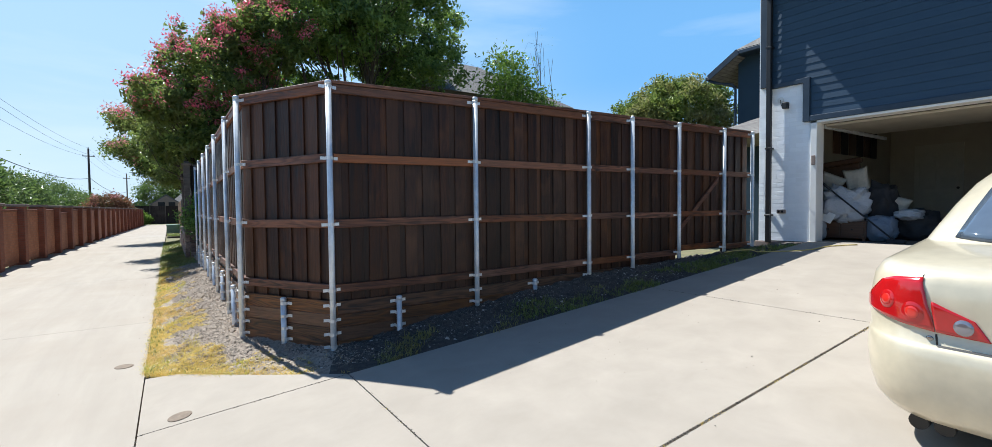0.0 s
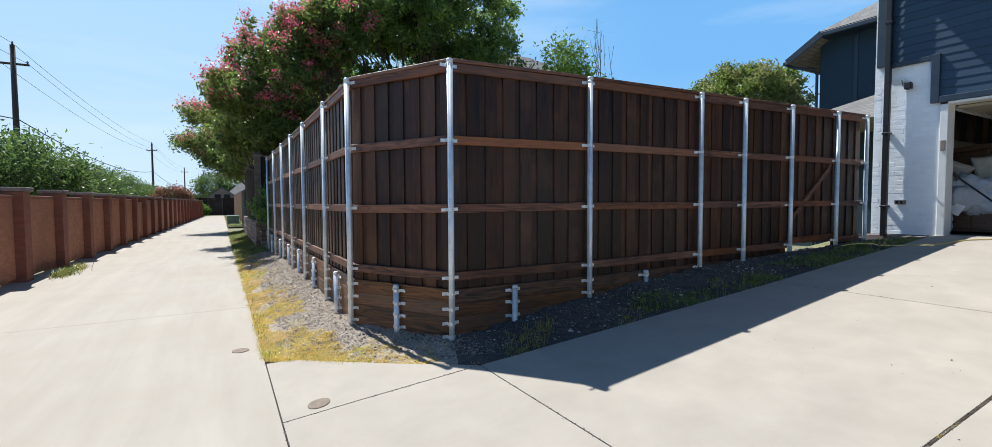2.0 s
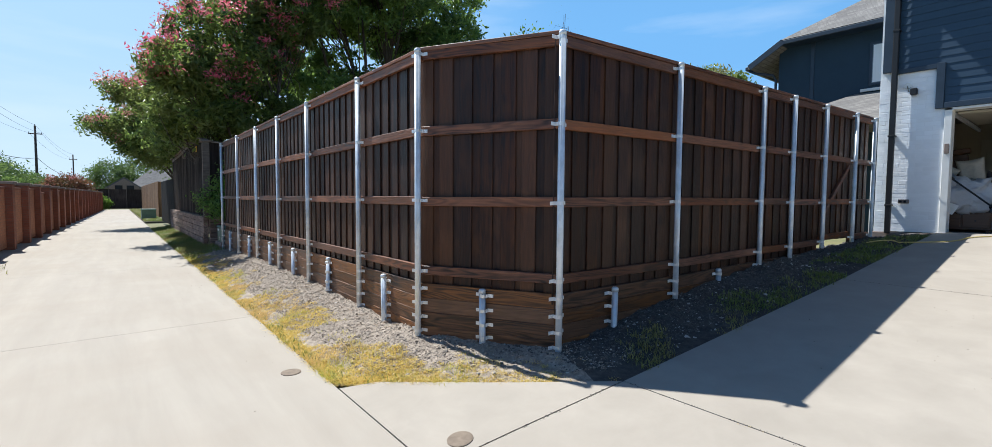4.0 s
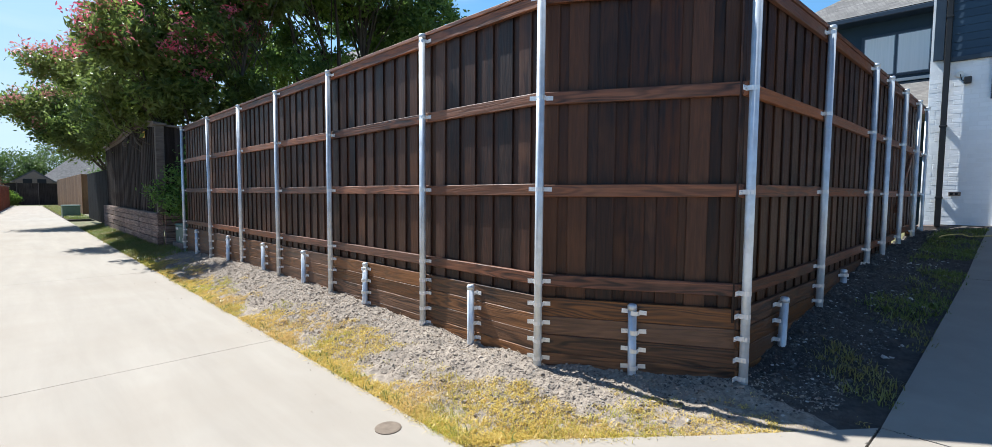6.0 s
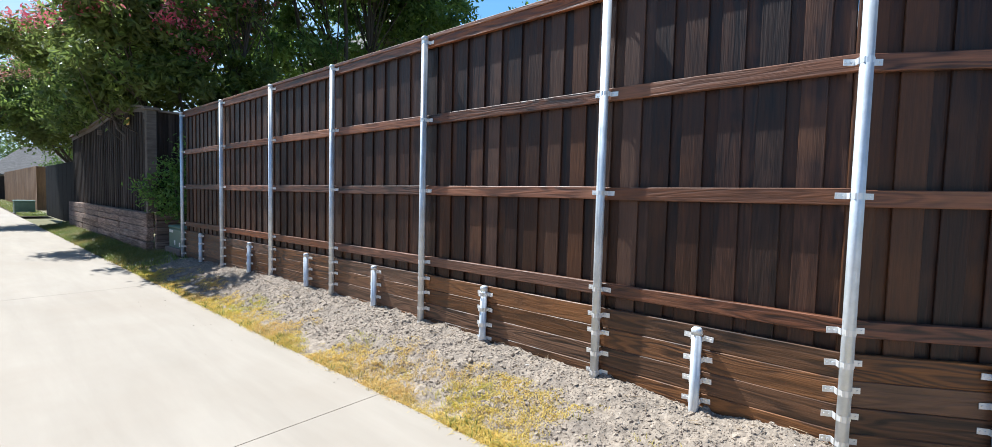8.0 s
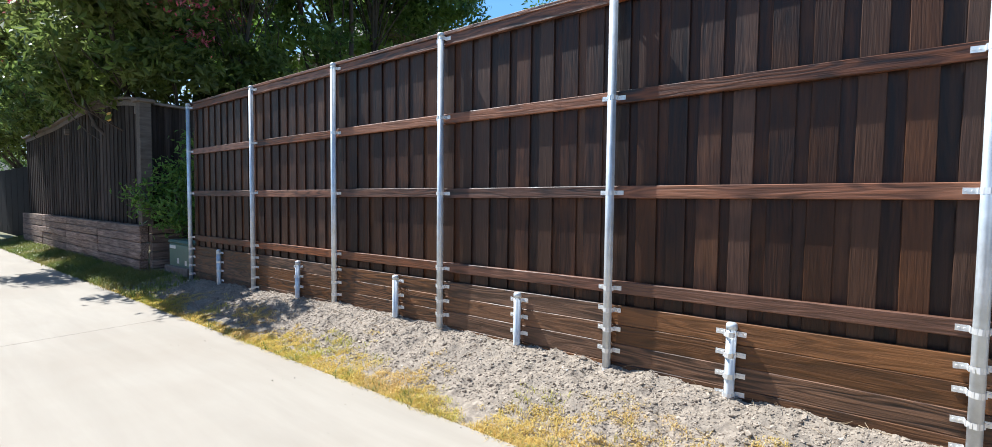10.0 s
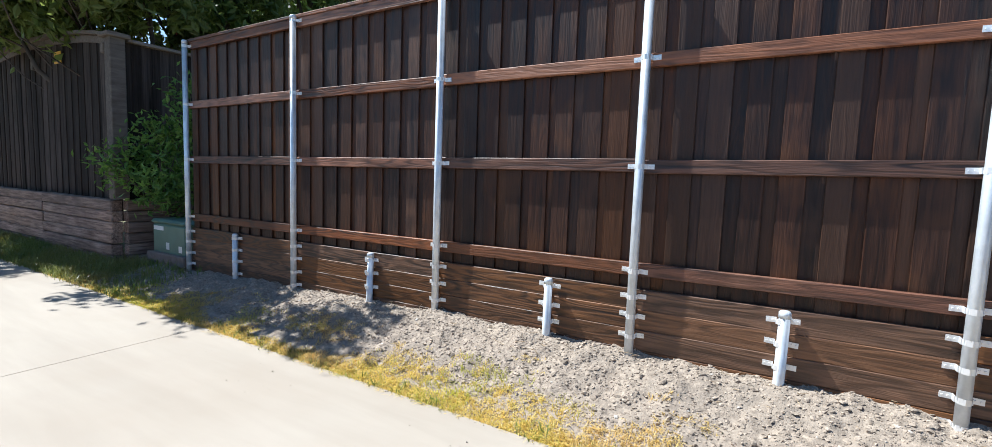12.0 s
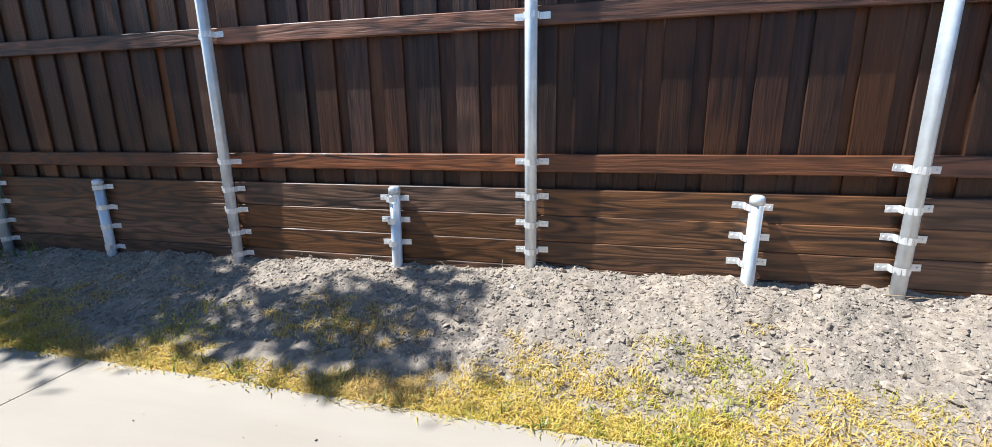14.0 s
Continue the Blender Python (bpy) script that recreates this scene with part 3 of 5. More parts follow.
# ---- the new fence ----
fence = empty("wooden_fence", pose(0.62, 11.3, 0.3), "dark-stained board-on-board wooden fence on galvanised posts", "fence")
gate = empty("wooden_gate", pose(7.4, 4.62, 0.9), "dark-stained wooden gate with a diagonal brace", "gate")
bpy.context.view_layer.update()


def under(ob, parent, m):
    ob.parent = parent
    ob.matrix_world = m
    return ob


def post_mesh(length, r=0.0305):
    bm = bmesh.new()
    zs = [(0, r), (length - 0.012, r), (length - 0.03, r), (length - 0.03, r + 0.003), (length + 0.002, r + 0.003), (length + 0.012, r * 0.8), (length + 0.015, r * 0.3)]
    return mesh_of(tube(bm, [(0, 0, z) for z, q in zs], [q for z, q in zs], 14), "post")


def bracket_mesh():
    """A pipe-grip tie: a band round half the pipe and two wings screwed to the wood."""
    bm = bmesh.new()
    r = 0.0325
    for a, b in ((-90, -45), (-45, 0), (0, 45), (45, 90)):
        p, q = [Vector((r * math.sin(radians(t)), -r * math.cos(radians(t)), 0)) for t in (a, b)]
        vs = [bm.verts.new(w + Vector((0, 0, h))) for w, h in ((p, -0.016), (q, -0.016), (q, 0.016), (p, 0.016))]
        bm.faces.new(vs)
    for sgn in (-1, 1):
        box(bm, *sorted((sgn * 0.033, sgn * 0.037)), 0.0, 0.036, -0.016, 0.016)
        box(bm, *sorted((sgn * 0.034, sgn * 0.088)), 0.034, 0.038, -0.016, 0.016)
        for k in (0.052, 0.075):
            bmesh.ops.create_cone(bm, segments=6, radius1=0.006, radius2=0.005, depth=0.006, cap_ends=True, matrix=pose(sgn * k, 0.032, 0, 90))
    return mesh_of(bm, "bracket")


BRACKET = bracket_mesh()
BRACKET.materials.append(galv_bright)
TALL, SHORT = post_mesh(3.3), post_mesh(0.9)
for me in (TALL, SHORT):
    me.materials.append(galv)
    me.shade_smooth()
W_PICKET = (0.125, 0.137, 0.143)
PICKETS = []
for w in W_PICKET:
    PICKETS.append(mesh_of(boxed(-w / 2, w / 2, 0, 0.016, -2.36, 0, bevel=0.003), "picket"))
    PICKETS[-1].materials.append(stain_z)


GATE_PICKETS = []
for w in W_PICKET:
    GATE_PICKETS.append(mesh_of(boxed(-w / 2, w / 2, 0, 0.016, -2.05, 0, bevel=0.003), "picket"))
    GATE_PICKETS[-1].materials.append(stain_z)


def board(name, m, s0, s1, y0, y1, z0, z1, h, material, parent, bevel=0.004):
    """A board along a run, whose ends lie at the heights z0 and z1 (middle); h: its height."""
    bm = boxed(-0.5, 0.5, y0, y1, -h / 2, h / 2)
    mid, ln = (s0 + s1) / 2, s1 - s0
    for v in bm.verts:
        t = v.co.x + 0.5
        v.co.x = v.co.x * ln
        v.co.z += (z1 - z0) * (t - 0.5)
    bmesh.ops.bevel(bm, geom=list(bm.edges), offset=bevel, segments=1, affect="EDGES")
    ob = part(name, bm, material)
    return under(ob, parent, m @ pose(mid, 0, (z0 + z1) / 2))


def fence_run(p, q, posts, shorts, rise, low, last_post, parents=None, rows=4):
    """A straight run from p to q. posts, shorts: places along it; rise(s): how far rails lift; low(s): height of the bottom rail."""
    d = Vector((q[0] - p[0], q[1] - p[1], 0))
    ln = d.length
    m = Matrix.Translation((p[0], p[1], 0)) @ pose(0, 0, 0, 0, 0, math.degrees(math.atan2(d.y, d.x)))
    for i, s in enumerate(posts[:None if last_post else -1]):
        top = 3.0 + rise(s)
        po = under(part("post", TALL, None), fence, m @ pose(s, 0, top - 3.3, 0, 0, rng.uniform(0, 360)))
        for z in [2.95 + rise(s), 2.23 + rise(s), 1.545 + rise(s), low(s), *[low(s) - 0.175 - 0.14 * k for k in range(rows)]]:
            under(part("bracket", BRACKET, None), po, m @ pose(s, 0, z + rng.uniform(-0.012, 0.012), 0, rng.uniform(-3, 3), 0))
    for s in shorts:
        top = low(s) - 0.115
        po = under(part("short_post", SHORT, None), fence, m @ pose(s, 0, top - 0.93, rng.uniform(-1.5, 1.5), rng.uniform(-1, 1), 0))
        for k in range(rows):
            under(part("bracket", BRACKET, None), po, m @ pose(s, 0, top - 0.082 - 0.135 * k + rng.uniform(-0.01, 0.01), 0, rng.uniform(-4, 4), 0))
    for i, (a, b) in enumerate(zip(posts, posts[1:])):
        par = (parents or {}).get(i, fence)
        for z in (2.95, 2.23, 1.545):
            e0, e1 = rng.uniform(-0.006, 0.006, 2)
            board("rail", m, a + 0.002, b - 0.002, 0.038, 0.076, z + rise(a) + e0, z + rise(b) + e1, 0.089, stain_x, par)
        lift = 0.0 if par is fence else 0.06
        board("rail", m, a + 0.002, b - 0.002, 0.038, 0.076, low(a) + lift, low(b) + lift, 0.089, stain_x, par)
        board("cap", m, a + 0.001, b - 0.001, 0.028, 0.168, 3.012 + rise(a), 3.012 + rise(b), 0.034, stain_x, par)
        if par is fence:
            for k in range(rows):
                w = rng.uniform(-0.001, 0.001)
                board("retaining_board", m, a + 0.003, b - 0.003, 0.044 - 0.0035 * k + 0.002 * rng.uniform(0, 1), 0.076, low(a) - 0.205 - 0.14 * k + w, low(b) - 0.205 - 0.14 * k + w, 0.1398, stain_low, fence)
            board("retaining_board", m, a + 0.003, b - 0.003, 0.033, 0.076, low(a) - 0.205 - 0.14 * rows, low(b) - 0.205 - 0.14 * rows, 0.1398, stain_low, fence)
    s, k = 0.06, 0
    while s < ln - 0.03:
        par = fence
        for i, (a, b) in enumerate(zip(posts, posts[1:])):
            if a <= s < b:
                par = (parents or {}).get(i, fence)
        me = (PICKETS if par is fence else GATE_PICKETS)[int(rng.integers(0, 3))]
        under(part("picket", me, None), par, m @ pose(s, 0.0765 if k % 2 == 0 else 0.0935, 2.992 + rise(s) + rng.uniform(-0.004, 0.0), 0, rng.uniform(-0.25, 0.25), 0))
        step = rng.uniform(0.098, 0.112)
        if parents and s < posts[5] - 0.09 <= s + step:
            step = 0.158
        s += step
        k += 1
    return m


flat = lambda s: 0.0
ALLEY = [16.95, 14.86, 12.97, 11.30, 9.62, 7.69, 6.24]
fence_run((0.62, 16.95), (0.62, 6.24), [16.95 - y for y in ALLEY], [16.95 - y for y in (15.93, 13.76, 11.92, 10.42, 8.80, 6.99)], flat,
          lambda s: lerp_at(s, (0, 3.2, 8, 10.9), (0.82, 0.835, 0.86, 0.865)), False)
fence_run((0.62, 6.24), (1.325, 5.0), [0, 1.4264], [0.70], flat, lambda s: 0.862, False)
DRIVE = [0.0, 1.70, 3.50, 4.36, 5.41, 6.59, 7.42]
run_m = fence_run((1.325, 5.0), (8.73, 4.53), DRIVE, [0.71, 2.56], lambda s: 0.012 * min(1.0, s),
                  lambda s: lerp_at(s, (0, 1.70, 3.50, 4.36, 7.42), (0.862, 0.875, 0.91, 0.92, 0.98)), True, {4: gate})
board("brace", run_m, 5.5, 6.5, 0.040, 0.076, 1.32, 2.15, 0.089, stain_x, gate)


# ---- the brick wall across the alley ----
brick_wall = empty("brick_wall", pose(0, 0, 0), "long red brick boundary wall with capped piers", "wall")
y = 1.99
while y < 69.5:
    w = wall_x(y)
    bm = boxed(w - 0.36, w + 0.05, y - 0.2, y + 0.2, -0.15, 1.88, 0.008)
    part("pier", bm, pier_brick, brick_wall)
    part("pier_cap", boxed(w - 0.41, w + 0.10, y - 0.25, y + 0.25, 1.88, 1.965, 0.012), cap_stone, brick_wall, "weathered brown cap")
    w2 = wall_x(y + 1.22)
    drop = 0.12 if int(y * 7) % 5 == 0 else 0.0
    part("panel", boxed(w2 - 0.28, w2 - 0.08, y + 0.2, y + 2.25, 0.07, 1.74 - drop, 0.006), red_brick, brick_wall)
    part("coping", boxed(w2 - 0.30, w2 - 0.06, y + 0.2, y + 2.25, 1.74 - drop, 1.80 - drop, 0.008), pier_brick, brick_wall)
    y += 2.45


# ---- the older fence beyond ----
old_fence = empty("old_fence", pose(0.5, 24, 0.15), "weathered dark plank fence with scalloped top on timbers", "fence")
bpy.context.view_layer.update()
OLD = []
for w in (0.128, 0.14):
    OLD.append(mesh_of(boxed(-w / 2, w / 2, 0, 0.018, 0, 2.55, bevel=0.003), "plank"))
    OLD[-1].materials.append(old_wood)


def scallop(y):
    return lerp_at(y, (18.42, 18.9, 19.5, 20.5, 21.6, 22.6, 23.6, 25, 28.6), (3.2, 3.29, 3.37, 3.45, 3.485, 3.46, 3.40, 3.32, 3.24))


y, k = 18.52, 0
while y < 28.6:
    ob = under(part("plank", OLD[k % 2], None), old_fence, pose(0.50 + (0.0 if k % 2 else 0.012), y, scallop(y) - 2.56, 0, 0, 90) @ pose(0, 0, 0, 0, rng.uniform(-0.4, 0.4), 0))
    y += rng.uniform(0.116, 0.125)
    k += 1
x = 0.62
while x < 4.2:
    under(part("plank", OLD[k % 2], None), old_fence, pose(x, 18.46, 0.62 + 0.03 * math.sin(k), 0, rng.uniform(-0.4, 0.4), 0))
    x += rng.uniform(0.116, 0.125)
    k += 1
for i in range(4):
    y0 = 18.42 + 2.55 * i
    bm = bmesh.new()
    n = 12
    prev = None
    for j in range(n + 1):
        yy = y0 + 2.54 * j / n
        z = scallop(min(yy, y0 + 2.5499)) - 0.02
        ring = [bm.verts.new((dx, yy, z + dz)) for dx, dz in ((0.40, 0.0), (0.545, 0.0), (0.545, 0.045), (0.40, 0.045))]
        if prev:
            for a in range(4):
                bm.faces.new((prev[a], prev[(a + 1) % 4], ring[(a + 1) % 4], ring[a]))
        else:
            bm.faces.new(ring)
        prev = ring
    bm.faces.new(prev)
    under(part("top_trim", bm, old_trim), old_fence, pose(0, 0, 0))
    bm = bmesh.new()
    for j in range(n):
        ya, yb = y0 + 2.54 * j / n, y0 + 2.54 * (j + 1) / n
        za, zb = scallop(ya) - 0.13, scallop(min(yb, y0 + 2.5499)) - 0.13
        q = [bm.verts.new(p) for p in ((0.468, ya, za), (0.468, yb, zb), (0.468, yb, zb + 0.1), (0.468, ya, za + 0.1), (0.49, ya, za), (0.49, yb, zb), (0.49, yb, zb + 0.1), (0.49, ya, za + 0.1))]
        for f in ((0, 1, 2, 3), (7, 6, 5, 4), (0, 4, 5, 1), (3, 2, 6, 7)):
            bm.faces.new([q[t] for t in f])
    under(part("face_trim", bm, old_trim), old_fence, pose(0, 0, 0))
    for r in range(6):
        z0 = 0.03 + 0.158 * r
        sag = rng.uniform(-0.012, 0.012, 2)
        under(part("retaining_timber", boxed(-1.27, 1.27, -0.07, 0.07, 0.0, 0.15, 0.012), timber), old_fence, pose(0.42 + sag[0], y0 + 1.275, z0 + 0.5 * sag[1], 0, rng.uniform(-0.3, 0.3), 90))
for r in range(6):
    under(part("retaining_timber", boxed(-0.9, 0.9, -0.07, 0.07, 0.0, 0.15, 0.012), timber), old_fence, pose(1.40, 18.38, 0.03 + 0.158 * r))
under(part("post", boxed(-0.09, 0.09, -0.09, 0.09, 0, 2.2, 0.008), old_trim, None, "lighter grey corner post"), old_fence, pose(0.45, 18.40, 0.98))
under(part("post_cap", boxed(-0.14, 0.14, -0.14, 0.14, 0, 0.06, 0.01), old_trim), old_fence, pose(0.45, 18.40, 3.16))
under(part("top_trim", boxed(0, 3.6, -0.07, 0.07, 0, 0.045, 0.005), old_trim), old_fence, pose(0.60, 18.46, 3.15))
for yy in (18.65, 21.3, 23.6):
    under(part("corbel", boxed(-0.05, 0.05, -0.04, 0.04, 0, 0.14, 0.01), old_trim), old_fence, pose(0.44, yy, 2.98))
sign = part("warning_sign", boxed(-0.006, 0.006, -0.13, 0.13, -0.09, 0.09, 0.003), plain("yellow_sign", (0.75, 0.42, 0.03), 0.5))
sign.matrix_world = pose(0.45, 20.37, 3.10)
tagged(sign, "small faded yellow sign fixed to old fence", "sign")
part("sign_panel", boxed(-0.008, -0.0065, -0.09, 0.09, -0.05, 0.03), plain("sign_ink", (0.35, 0.2, 0.03), 0.6), sign)

# black gate and tan fence further on
slide_gate = empty("driveway_gate", pose(0, 0, 0), "tall black solid metal driveway gate", "gate")
for i in range(8):
    part("panel", boxed(0.60, 0.64, 29.0 + 1.05 * i, 30.02 + 1.05 * i, 0.08, 2.42, 0.006), matt_black, slide_gate)
tan_fence = empty("tan_fence", pose(0, 0, 0), "tan cedar plank privacy fence", "fence")
TAN = mesh_of(boxed(-0.145, 0.145, 0, 0.02, 0, 2.55, bevel=0.004), "plank")
TAN.materials.append(tan_wood)
for i in range(86):
    under(part("plank", TAN, None), tan_fence, pose(0.85 + 0.01 * (i % 2), 44 + 0.29 * i, 0.05 + 0.02 * math.sin(i * 1.7), 0, 0, 90))
for i in range(14):
    under(part("plank", TAN, None), tan_fence, pose(1.0 + 0.29 * i, 44.0, 0.05))
end_fence = empty("end_fence", pose(0, 0, 0), "dark fence closing the end of alley", "fence")
for i in range(7):
    part("panel", boxed(-5.2 + 1.6 * i, -3.66 + 1.6 * i, 72.0, 72.05, 0.05, 2.3), old_wood, end_fence)
    part("post", boxed(-5.25 + 1.6 * i, -5.2 + 1.6 * i, 71.95, 72.08, 0, 2.36), old_trim, end_fence)

green_paint = surface("green_box_paint", (0.10, 0.18, 0.14), (0.14, 0.23, 0.18), 7.0, 0.5, bump=0.1, stain=(0.13, 0.16, 0.12), stain_scale=2.0)


def utility_box(m, size, label, paper):
    x, y, z = size
    ob = empty("utility_box", m, label, "utility box")
    part("body", boxed(-x / 2, x / 2, -y / 2, y / 2, 0, z * 0.86, 0.02), green_paint, ob)
    part("lid", boxed(-x / 2 - 0.02, x / 2 + 0.02, -y / 2 - 0.02, y / 2 + 0.02, z * 0.86, z, 0.03), green_paint, ob)
    part("base", boxed(-x / 2 - 0.06, x / 2 + 0.06, -y / 2 - 0.06, y / 2 + 0.06, -0.12, 0.02, 0.01), cap_stone, ob)
    if paper:
        part("label_strip", boxed(-x / 2 - 0.004, -x / 2 - 0.001, 0.12, 0.38, z * 0.68, z * 0.80), white_trim, ob, "white label strip")
        part("sticker", boxed(-x / 2 - 0.004, -x / 2 - 0.001, -0.02, 0.06, z * 0.15, z * 0.35), white_trim, ob, "small pale sticker")
        part("sticker", boxed(-x / 2 - 0.004, -x / 2 - 0.001, -0.34, -0.26, z * 0.12, z * 0.3), white_trim, ob, "small pale sticker")
    return ob


utility_box(pose(0.98, 17.48, 0.27), (0.7, 0.84, 0.47), "dark green metal utility box beside a fence", True)
utility_box(pose(0.15, 41.8, 0.0), (0.8, 0.9, 0.7), "pale green utility pedestal standing on grass", False)
pts = [(rng.uniform(-0.2, 0.8), rng.uniform(38.5, 70), -0.02) for i in range(9000)]
blades("verge_grass", green_grass, pts, rng.uniform(0.08, 0.2, 9000), "bright green grass verge by the alley", 0.8, 0.012)
part("verge", grid_mesh("verge", [[(x, y, -0.01) for y in (38.3, 50, 71)] for x in (-0.235, 0.4, 0.95)]), lawn)["kind"] = "structure"
pts = [(wall_x(b) + 0.28 + abs(rng.normal(0, 0.13)), b + rng.normal(0, 0.30), 0.0) for b in rng.choice([14.9, 16.0, 15.2], 900)]
blades("weeds", green_grass, pts, rng.uniform(0.04, 0.22, 900), "straggling weeds at the foot of a wall", 1.0, 0.006)


# ---- trees ----
def tree(name, label, base, trunks, trunk_r, blobs, clusters, per, leaf, material, seed, flowers=None, n_flowers=0, group="", spread=0.30):
    """Stems from one foot that fork into limbs; leaves in small clumps along the limbs' ends, uneven in outline."""
    r = np.random.default_rng(seed)
    ob = empty(name, pose(*base), label, "tree", group)
    b0 = Vector(base)
    ends = []
    weights = np.array([b[3] * b[4] * b[5] for b in blobs]) ** 0.67
    for i in range(clusters):
        b = blobs[r.choice(len(blobs), p=weights / weights.sum())]
        v = r.normal(0, 1, 3)
        v /= np.linalg.norm(v)
        k = r.uniform(0.35, 1.0) ** 0.5 * (1 + 0.13 * noise.noise(Vector(v) * 2.3 + Vector((seed, b[0], b[1]))))
        ends.append(Vector(b[:3]) + Vector(v * b[3:6]) * k - b0)
    stems = []
    for i in range(trunks):
        b = blobs[i % len(blobs)]
        t = Vector((b[0], b[1], b[2])) - b0
        s = Vector((r.normal(0, 0.12), r.normal(0, 0.12), 0)) * (trunks > 1)
        m1 = s.lerp(t, 0.35) + Vector((r.normal(0, 0.15), r.normal(0, 0.15), t.z * 0.12))
        m2 = s.lerp(t, 0.7) + Vector((r.normal(0, 0.2), r.normal(0, 0.2), t.z * 0.06))
        pts = [s, s.lerp(m1, 0.5) + Vector((r.normal(0, 0.05), r.normal(0, 0.05), 0)), m1, m2, t]
        part("stem" if trunks > 1 else "trunk", tube(bmesh.new(), pts, [trunk_r, trunk_r * 0.85, trunk_r * 0.7, trunk_r * 0.5, trunk_r * 0.22], 9), bark, ob, smooth=True)
        stems.append(pts)
    bm = bmesh.new()
    for e in ends[::5]:
        st = min(stems, key=lambda q: (q[3] - e).length)
        a = st[2].lerp(st[3], r.uniform(0, 1)) if r.uniform() < 0.6 else st[3].lerp(st[4], r.uniform(0, 1))
        mid = a.lerp(e, 0.5) + Vector(r.normal(0, 0.18, 3)) + Vector((0, 0, 0.15))
        tube(bm, [a, mid, e], [trunk_r * 0.26, trunk_r * 0.15, 0.008], 5, False)
    part("branching", bm, bark, ob, smooth=True)

    def leaves(centres, per, size, sig):
        n = len(centres) * per
        c = np.repeat(np.array([e[:] for e in centres]), per, 0) + r.normal(0, 1, (n, 3)) * sig * (1, 1, 0.8)
        u = r.normal(0, 1, (n, 3))
        u /= np.linalg.norm(u, axis=1)[:, None]
        w = np.cross(u, r.normal(0, 1, (n, 3)))
        w /= np.linalg.norm(w, axis=1)[:, None]
        h = (size * r.uniform(0.6, 1.3, n))[:, None]
        nrm = np.cross(u, w) * h * 0.18
        v = np.stack([c - u * h, c + w * h * 0.42 + nrm, c + u * h, c - w * h * 0.42 + nrm], 1).reshape(-1, 3)
        i = np.arange(n) * 4
        me = bpy.data.meshes.new("leaves")
        me.from_pydata(v.tolist(), [], np.stack([i, i + 1, i + 2, i + 3], 1).tolist())
        return me
    part("crown", leaves(ends, per, leaf, spread), material, ob)
    if flowers:
        def deep(e, b):
            q = e + b0 - Vector(b[:3])
            return math.hypot(q.x / b[3], q.y / b[4], q.z / b[5]) < 0.75
        outer = [e for e in ends if e.y < 1.8 and not any(deep(e, b) for b in blobs)]
        outer.sort(key=lambda e: 0.7 * e.x - 1.1 * e.z + 7 * noise.noise(e * 0.6))
        pick = [outer[i] + Vector((-0.1, -0.15, 0.2)) for i in r.choice(len(outer) * 6 // 10, min(n_flowers, len(outer) * 6 // 10), replace=False)]
        part("blossom", leaves(pick, 55, 0.055, 0.14), flowers, ob, "pink flower clusters")
    return ob


crape_leaf = leafy("crape_leaves", (0.045, 0.088, 0.024), (0.29, 0.38, 0.09), (0.20, 0.24, 0.07), 0.56)
oak_leaf = leafy("shade_tree_leaves", (0.05, 0.11, 0.03), (0.20, 0.30, 0.075), (0.30, 0.42, 0.09), 0.5)
lime_leaf = leafy("young_leaves", (0.12, 0.22, 0.03), (0.20, 0.30, 0.05))
hedge_leaf = leafy("clipped_crown_leaves", (0.13, 0.20, 0.04), (0.26, 0.32, 0.08), (0.32, 0.30, 0.12))
far_leaf = leafy("far_leaves", (0.09, 0.16, 0.04), (0.18, 0.25, 0.07), (0.12, 0.18, 0.06))
rusty_leaf = leafy("rusty_leaves", (0.20, 0.09, 0.05), (0.12, 0.11, 0.04), (0.26, 0.11, 0.07))
pink = leafy("pink_blossom", (0.74, 0.07, 0.16), (0.80, 0.30, 0.33), None, 0.35)
faded = leafy("faded_blossom", (0.76, 0.26, 0.28), (0.70, 0.38, 0.32), None, 0.35)

tree("crape_myrtle", "tall crape myrtle with pink blossom overhanging a fence", (1.9, 19.9, -0.1), 6, 0.075,
     [(0.4, 19.8, 4.7, 1.5, 1.8, 1.4), (1.6, 20.2, 6.5, 2.0, 2.2, 2.0), (3.2, 19.2, 8.0, 1.6, 1.5, 1.2), (0.5, 21.3, 5.2, 1.45, 2.2, 1.7), (0.2, 21.6, 3.9, 0.8, 1.5, 0.5), (1.1, 18.9, 4.0, 0.8, 0.5, 0.5), (2.2, 20.6, 4.3, 1.6, 1.2, 0.9), (2.9, 19.4, 4.2, 0.9, 0.9, 0.8), (-0.2, 18.7, 4.9, 0.5, 0.6, 0.35), (2.7, 20, 7.7, 1.7, 1.7, 1.5), (-0.3, 18.5, 5.3, 0.7, 0.8, 0.3)]
     + [(-0.55, 17.1, 5.35, 0.25, 0.6, 0.22), (-0.65, 18.1, 5.25, 0.35, 0.5, 0.28)],
     630, 74, 0.098, crape_leaf, 3, pink, 125, "crape myrtles", 0.15)
tree("crape_myrtle", "crape myrtle with faded blossom behind a gate", (2.2, 33.5, -0.1), 4, 0.08,
     [(0.6, 33.0, 4.8, 2.3, 2.4, 1.7), (1.8, 34, 6.4, 2.4, 2.4, 1.7), (0.2, 31.6, 4.2, 1.6, 1.6, 1.0), (-1.5, 32.6, 5.0, 1.2, 1.2, 0.6)],
     420, 70, 0.10, crape_leaf, 5, faded, 100, "crape myrtles", 0.27)
